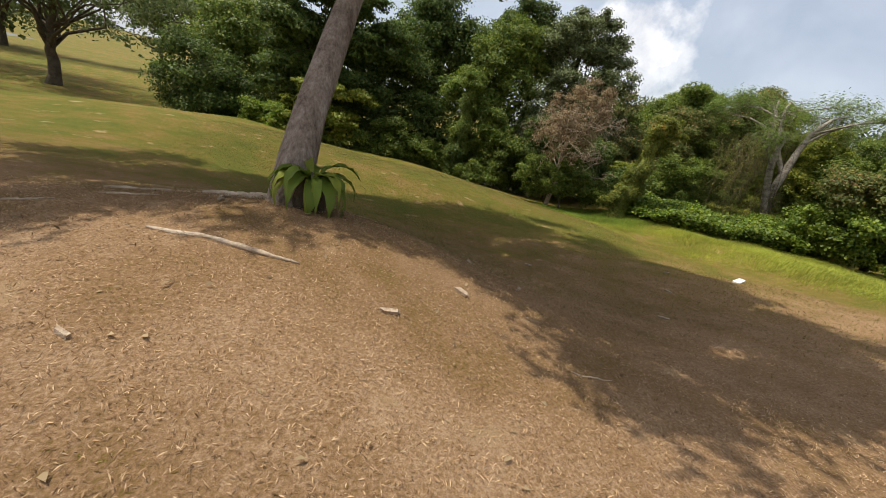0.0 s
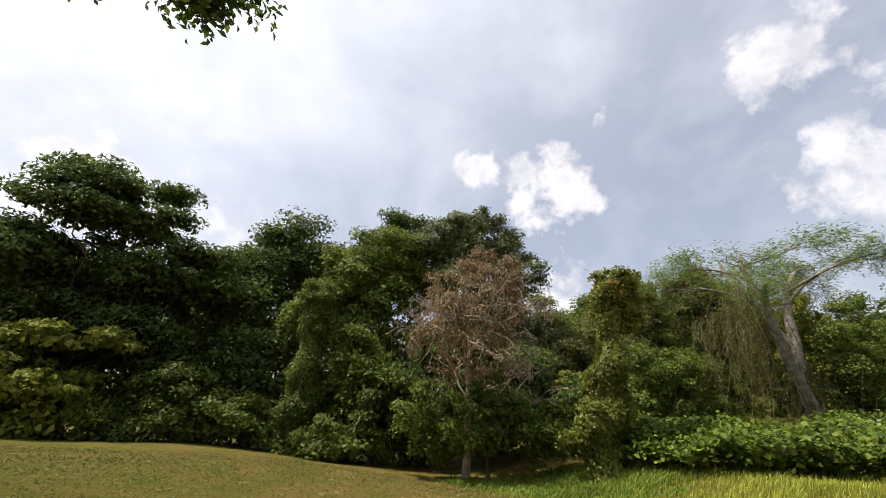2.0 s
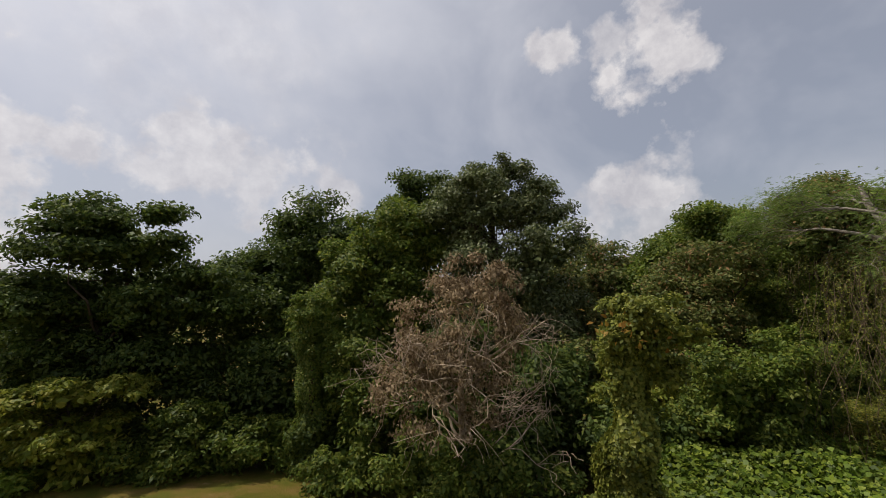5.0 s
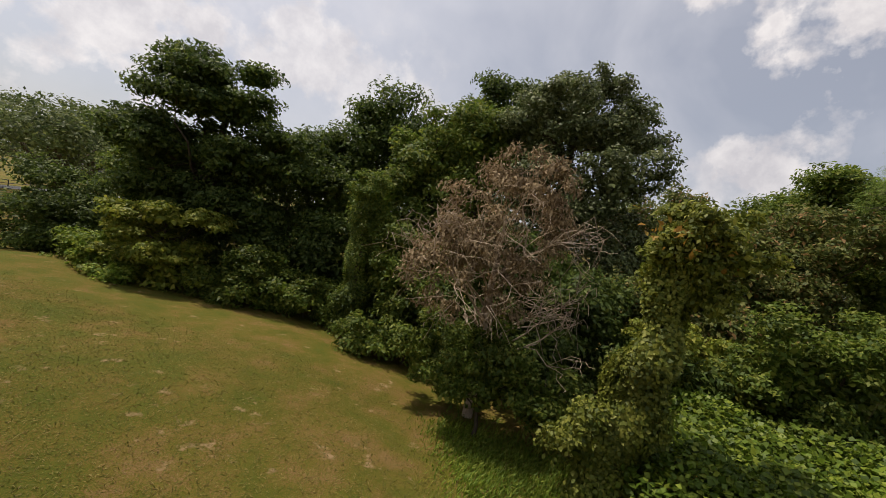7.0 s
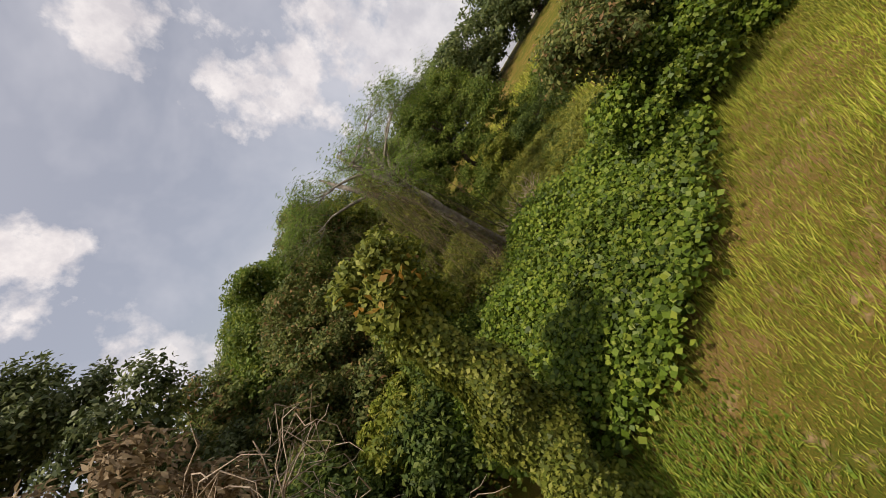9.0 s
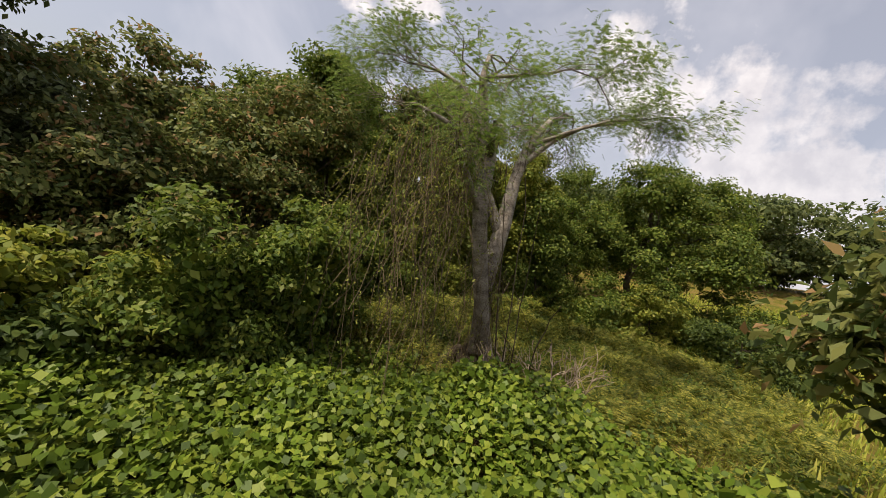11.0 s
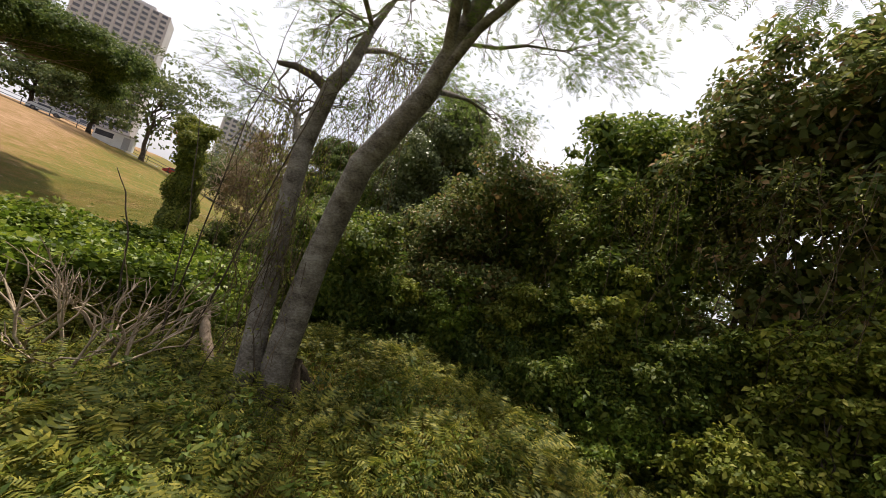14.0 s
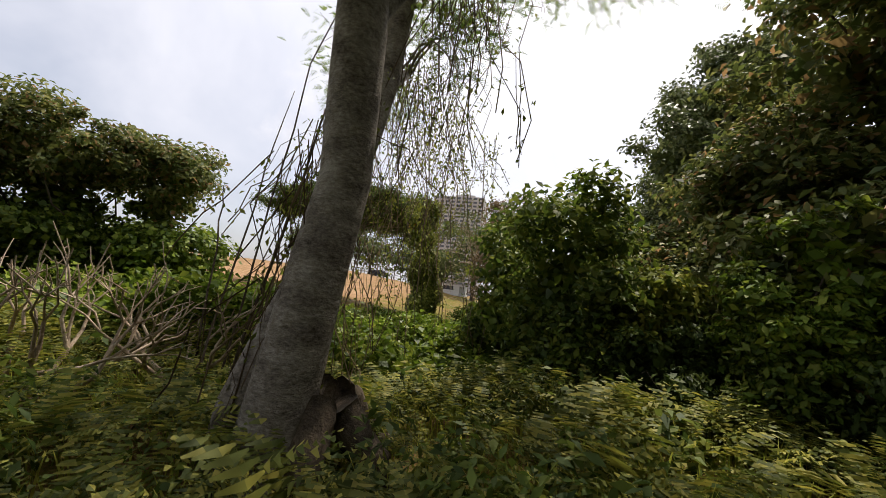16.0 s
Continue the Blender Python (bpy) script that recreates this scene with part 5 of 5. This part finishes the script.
crane("tower_crane", 372, -92, 72, 26, 26, 60, "tower crane over the skyline")
crane("tower_crane", 378, -66, 64, 22, 24, 200, "tower crane over the skyline")
crane("tower_crane", 374, -86, 72, 20, 20, 30, "tower crane over the skyline")


def rails(name, a, b, label):
    """A low railing: posts and two rails."""
    a, b = Vector((*a, gz(*a))), Vector((*b, gz(*b)))
    root = new(name)
    root.location = a
    tagged(root, label, "railing")
    span = b - a
    n = max(2, int(span.length / 3))
    for i in range(n + 1):
        p = span * (i / n)
        v, f = [], []
        z = gz(a.x + p.x, a.y + p.y) - a.z
        tube(v, f, [(p.x, p.y, z - 0.1), (p.x, p.y, z + 1.1)], [0.06, 0.06], 6)
        link_mesh("post", quads("post", v, f), DARK, root)
    for h in (0.55, 1.05):
        v, f = [], []
        tube(v, f, [(span.x * i / n, span.y * i / n, gz(a.x + span.x * i / n, a.y + span.y * i / n) - a.z + h) for i in range(n + 1)], [0.045] * (n + 1), 5)
        link_mesh("rail", quads("rail", v, f), DARK, root)


rails("railing", (-58, -24), (-58, 20), "dark low railing along the field's far edge")
rails("railing", (-58, 20), (-63, 70), "dark low railing along the field's far edge")


def road_strip(name, pts, wide, label):
    pts = np.array(pts, float)
    v, f = [], []
    for i, p in enumerate(pts):
        t = unit((pts[min(i + 1, len(pts) - 1)] - pts[max(i - 1, 0)])[None])[0]
        nn = np.array([-t[1], t[0]])
        for sg in (-1, 1):
            q = p + nn * sg * wide / 2
            v.append((q[0], q[1], gz(q[0], q[1]) + 0.05))
    for i in range(len(pts) - 1):
        f.append((2 * i, 2 * i + 1, 2 * i + 3, 2 * i + 2))
    tagged(link_mesh(name, quads(name, v, f), ASPHALT), label, "road", kind="structure")


road_strip("road", [(-61, y) for y in range(-60, 100, 8)], 5.0, "pale asphalt road beyond the western field")


def car(x, y, turn, paint, label):
    root = new("parked_car")
    root.matrix_basis = pose(x, y, gz(x, y) + 0.05, 0, 0, turn)
    tagged(root, label, "car", "cars on the road")
    bm = bmesh.new()
    side = [(-2.1, 0.35), (2.1, 0.35), (2.15, 0.75), (1.3, 0.92), (0.7, 1.42), (-1.1, 1.45), (-1.9, 0.95), (-2.15, 0.8)]
    rows = [[bm.verts.new((a, w, b)) for a, b in side] for w in (-0.85, 0.85)]
    for i in range(len(side)):
        j = (i + 1) % len(side)
        bm.faces.new((rows[0][i], rows[0][j], rows[1][j], rows[1][i]))
    bm.faces.new(rows[0][::-1])
    bm.faces.new(rows[1])
    part("body", bm, paint, root)
    bm = bmesh.new()
    bmesh.ops.create_cube(bm, size=1.0, matrix=Matrix.Translation((-0.2, 0, 1.18)) @ Matrix.Diagonal((1.5, 1.74, 0.3, 1)))
    part("window_band", bm, PANE, root)
    for a in (-1.3, 1.3):
        for b in (-0.85, 0.85):
            bm = bmesh.new()
            bmesh.ops.create_cone(bm, cap_ends=True, segments=14, radius1=0.33, radius2=0.33, depth=0.2, matrix=Matrix.Translation((a, b, 0.33)) @ Matrix.Rotation(radians(90), 4, "X"))
            wheel = part("wheel", bm, DARK, root)
            bm = bmesh.new()
            bmesh.ops.create_cone(bm, cap_ends=True, segments=10, radius1=0.19, radius2=0.16, depth=0.03, matrix=Matrix.Translation((a, b * 1.125, 0.33)) @ Matrix.Rotation(radians(90), 4, "X"))
            part("hubcap", bm, STEEL, wheel, "grey hubcap")


for y, paint, word in ((-22, WHITE, "white"), (-12, DARK, "dark"), (-3, WHITE, "white"), (6, WHITE, "white"), (15, RED, "red"), (34, RED, "red"), (46, WHITE, "white")):
    car(-61, y, 90, paint, word + " car on the road beyond the field")


def kiosk():
    x, y = -56.0, 6.0
    root = new("utility_hut")
    root.matrix_basis = pose(x, y, gz(x, y), 0, 0, 85)
    tagged(root, "small grey and white utility hut with a dark sign", "hut")
    for name, o, d, m in (("wall", (0, 0, 1.1), (5.0, 2.0, 2.2), WHITE), ("roof", (0, 0, 2.28), (5.3, 2.3, 0.16), GREY_CONCRETE), ("door", (1.6, -1.02, 1.0), (0.9, 0.06, 1.9), GREY_CONCRETE), ("sign", (-1.2, -1.03, 1.5), (2.2, 0.06, 0.8), DARK)):
        bm = bmesh.new()
        bmesh.ops.create_cube(bm, size=1.0, matrix=Matrix.Translation(o) @ Matrix.Diagonal((*d, 1)))
        bmesh.ops.bevel(bm, geom=bm.edges[:], offset=0.02, segments=1)
        piece = part(name, bm, m, root)
        if name == "door":
            bm = bmesh.new()
            bmesh.ops.create_cube(bm, size=1.0, matrix=Matrix.Translation((1.25, -1.08, 1.0)) @ Matrix.Diagonal((0.12, 0.05, 0.03, 1)))
            part("handle", bm, STEEL, piece, "steel door handle")


kiosk()


def street_lamp(x, y):
    root = new("street_lamp")
    root.location = (x, y, gz(x, y))
    tagged(root, "grey street lamp by the road", "lamp post", "street lamps")
    v, f = [], []
    tube(v, f, [(0, 0, 0), (0, 0, 5.2), (0.5, 0, 5.7), (1.6, 0, 5.8)], [0.09, 0.06, 0.05, 0.04], 8)
    link_mesh("pole", quads("pole", v, f, True), STEEL, root)
    bm = bmesh.new()
    bmesh.ops.create_cube(bm, size=1.0, matrix=Matrix.Translation((1.8, 0, 5.8)) @ Matrix.Diagonal((0.7, 0.25, 0.12, 1)))
    head = part("head", bm, WHITE, root)
    bm = bmesh.new()
    bmesh.ops.create_cube(bm, size=1.0, matrix=Matrix.Translation((1.85, 0, 5.72)) @ Matrix.Diagonal((0.5, 0.18, 0.05, 1)))
    part("lens", bm, PANE, head, "dull glass lens")


for y in (-21, 10, 40):
    street_lamp(-59.5, y)


# ---- on the ground of the clearing ----
def limb_thing(name, seed, pts, radii, material, label, category, cap=None):
    rng = np.random.default_rng(seed)
    root = new(name)
    root.location = pts[0]
    tagged(root, label, category)
    o = np.array(pts[0])
    fine, rr = [], []
    for i in range(len(pts) - 1):
        for s in (0, 1 / 3, 2 / 3):
            fine.append(np.array(pts[i]) * (1 - s) + np.array(pts[i + 1]) * s - o + rng.normal(size=3) * radii[i] * 0.12)
            rr.append(radii[i] * (1 - s) + radii[i + 1] * s)
    fine.append(np.array(pts[-1]) - o)
    rr.append(radii[-1])
    v, f = [], []
    tube(v, f, fine, rr, 12, rng, 0.1)
    for end in (0, len(fine) - 1):  # close the ends
        b = end * 12
        f += [(b, b + 1, b + 2, b + 3), (b, b + 3, b + 4, b + 5), (b, b + 5, b + 6, b + 7), (b, b + 7, b + 8, b + 9), (b, b + 9, b + 10, b + 11)]
    link_mesh("wood", quads("wood", v, f, True), material, root)
    if cap is not None:
        v, f = [], []
        tube(v, f, [fine[-1], fine[-1] + unit((fine[-1] - fine[-2])[None])[0] * 0.012], [rr[-1] * 0.92, rr[-1] * 0.8], 12)
        f.append((12, 13, 14, 15)), f.append((12, 15, 16, 17)), f.append((12, 17, 18, 19)), f.append((12, 19, 20, 21)), f.append((12, 21, 22, 23))
        link_mesh("cut_end", quads("cut_end", v, f), cap, root, "pale sawn end")
    return root


limb_thing("fallen_bough", 201, [(20.4, 14.25, -1.15), (20.1, 14.24, -0.95), (19.5, 14.2, -0.75), (18.93, 14.18, -0.52)], [0.10, 0.09, 0.08, 0.07], WEATHERED, "thick broken bough propped up at the tree's foot", "log", WEATHERED)
limb_thing("fallen_branch", 202, [(20.79, 11.89, -1.05), (20.05, 12.40, -0.95), (19.27, 12.61, -0.75), (18.45, 12.52, -0.55)], [0.03, 0.028, 0.022, 0.01], DEAD_WOOD, "thin bleached branch lying in the ferns", "branch")


def dead_bush(name, seed, x, y, n, length, label):
    rng = np.random.default_rng(seed)
    root = new(name)
    root.location = (x, y, gz(x, y))
    tagged(root, label, "bush")
    tips = []
    for k in range(n):
        v, f, g = [], [], 6.283 * k / n
        branching(rng, v, f, tips, (0.05 * math.cos(g), 0.05 * math.sin(g), -0.05), (math.cos(g) * 0.8, math.sin(g) * 0.8, rng.uniform(0.5, 1.2)), length, 0.028, 3, 0.42, 0.15, 6)
        link_mesh("stem", quads("stem", v, f, True), DEAD_WOOD, root)


dead_bush("dead_shrub", 211, 20.6, 12.9, 7, 0.5, "leafless grey shrub among the creepers")
dead_bush("dead_shrub", 212, 19.7, 13.3, 5, 0.5, "small leafless shrub in the ferns")


# ---- on the lawn ----
def lawn_cover(name, seed, poly, n, length, width, material, label, rough=0.55):
    """Short mown blades and clippings, lying every way."""
    rng = np.random.default_rng(seed)
    p = scatter(rng, poly, n)
    p = p + rng.normal(size=p.shape) * 0.4
    k = len(p)
    pos = np.stack([p[:, 0], p[:, 1], ground_z(p[:, 0], p[:, 1]) + rng.uniform(0.0, 0.022, k)], 1)
    nrm = np.array([0, 0, 1.0]) + rough * rng.normal(size=(k, 3))
    ob = link_mesh(name, quads(name, leaf_quads(rng, pos, nrm, length, width, 0.0)), material)
    tagged(ob, label, "grass", kind="stuff")


lawn_cover("dry_lawn_grass", 301, [(-4.5, -1.5), (1.5, -2.2), (5.0, 0.0), (5.5, 3.0), (2.0, 4.5), (-4.5, 3.5)], 130000, 0.028, 0.15, DRY_BLADE, "short dry brown lawn grass and clippings")
lawn_cover("short_lawn_grass", 302, [(-3.0, 3.6), (2.0, 2.5), (5.5, 1.0), (9.0, 4.0), (9.0, 9.0), (3.0, 9.0), (-2.0, 8.0)], 42000, 0.05, 0.12, OLIVE_BLADE, "short olive lawn grass in the tree's shade", 0.7)
lawn_cover("mown_lawn_grass", 304, [(-5.0, 9.0), (3.0, 9.0), (9.0, 9.0), (8.6, 14.0), (7.0, 17.0), (-5.0, 17.0)], 60000, 0.06, 0.16, OLIVE_BLADE, "patchy mown grass of the lawn before the wood", 0.7)
lawn_cover("leaf_litter", 303, [(-6.0, -1.0), (2.0, -1.5), (8.0, 3.0), (8.0, 7.0), (-3.0, 7.0), (-6.0, 4.0)], 700, 0.05, 0.45, LEAF_DEAD, "dry fallen leaves strewn over the lawn", 0.3)


def surface_root(seed, a, b, r):
    rng = np.random.default_rng(seed)
    pts = []
    for i in range(6):
        u = i / 5
        x, y = a[0] + (b[0] - a[0]) * u + rng.normal() * r * 1.2, a[1] + (b[1] - a[1]) * u + rng.normal() * r * 1.2
        pts.append((x, y, gz(x, y) + r * rng.uniform(-0.1, 0.5)))
    limb_thing("surface_root", seed, pts, [r * q for q in (0.5, 1.0, 0.9, 1.0, 0.7, 0.3)], DEAD_WOOD, "pale worn tree root lying bare on the lawn", "root")


for k, (a, b, r) in enumerate([((-2.1, 1.65), (-1.05, 1.29), 0.02), ((-3.4, 3.67), (-2.3, 3.48), 0.02), ((-1.95, 3.55), (-1.45, 3.1), 0.035), ((0.64, 0.6), (0.92, 0.57), 0.006), ((-3.5, 2.32), (-3.1, 2.48), 0.016), ((-1.92, 2.45), (-1.9, 2.88), 0.016), ((-2.1, 3.0), (-1.6, 2.85), 0.035), ((-3.0, 2.9), (-2.5, 2.75), 0.014)]):
    surface_root(310 + k, a, b, r)


def plank():
    x, y = 7.8, 5.1
    root = new("plank")
    root.matrix_basis = pose(x, y, gz(x, y) + 0.03, 0, 0, 28)
    tagged(root, "short pale weathered plank lying on the lawn", "plank")
    bm = bmesh.new()
    bmesh.ops.create_cube(bm, size=1.0, matrix=Matrix.Diagonal((0.62, 0.13, 0.04, 1)))
    bmesh.ops.bevel(bm, geom=bm.edges[:], offset=0.006, segments=1)
    part("board", bm, WHITE, root)


plank()


def wood_chip(seed, x, y, size):
    rng = np.random.default_rng(seed)
    root = new("wood_chip")
    root.matrix_basis = pose(x, y, gz(x, y) + 0.012, 0, 0, rng.uniform(0, 360))
    tagged(root, "pale splintered piece of wood on the lawn", "wood chip", "wood chips on the lawn")
    bm = bmesh.new()
    bmesh.ops.create_cube(bm, size=1.0, matrix=Matrix.Diagonal((size, size * 0.3, 0.025, 1)))
    for v in bm.verts:
        v.co += Vector((rng.uniform(-0.2, 0.2) * size, rng.uniform(-0.08, 0.08) * size, rng.uniform(-0.006, 0.006)))
    part("splinter", bm, DEAD_WOOD, root)


for k, (x, y, size) in enumerate([(-0.5, 0.9, 0.1), (0.1, 1.4, 0.12), (1.0, 2.2, 0.1), (-1.9, 0.5, 0.07), (3.2, 2.4, 0.12), (4.4, 3.6, 0.14), (2.4, 4.6, 0.1), (5.6, 4.9, 0.12), (-3.4, 1.2, 0.08), (0.7, 3.0, 0.1)]):
    wood_chip(330 + k, x, y, size)


# weeds between the mown grass and the creepers
grass_stuff("edge_weeds", 95, [(8.5, 16.2), (8.8, 14.4), (9.4, 13.0), (10.3, 11.9), (11.7, 12.6), (11.1, 14.2), (9.7, 15.8)], 12000, 0.13, 0.025, LEAF_BRIGHT, "low green weeds along the edge of the mown grass", 0.9)


for k, (a, b, rise, r) in enumerate([((19.6, 13.6, gz(19.6, 13.6) - 0.05), (19.0, 14.0, 4.4), 0.10, 0.012), ((20.0, 13.7, gz(20.0, 13.7) - 0.05), (18.6, 13.2, 2.6), 0.10, 0.012), ((19.9, 13.9, gz(19.9, 13.9) - 0.05), (19.6, 14.6, 3.4), 0.05, 0.016), ((19.4, 13.2, gz(19.4, 13.2) - 0.05), (18.8, 12.6, 1.2), 0.2, 0.014)]):
    arched_stem(350 + k, a, b, rise, r)


def root_flare():
    """Buttress roots spreading from the forked tree's foot."""
    rng = np.random.default_rng(371)
    for k in range(6):
        g = k * 1.05 + 0.4
        pts = []
        for i in range(5):
            u = i / 4
            x, y = 20.42 + math.cos(g) * (0.18 + 0.75 * u), 15.02 + math.sin(g) * (0.18 + 0.75 * u)
            pts.append((x, y, gz(x, y) + 0.55 * (1 - u) ** 2 - 0.02 + rng.uniform(-0.02, 0.02)))
        limb_thing("buttress_root", 372 + k, pts, [0.13, 0.11, 0.085, 0.06, 0.03], DARK_BARK, "dark root spreading from the forked tree's foot", "root")


root_flare()
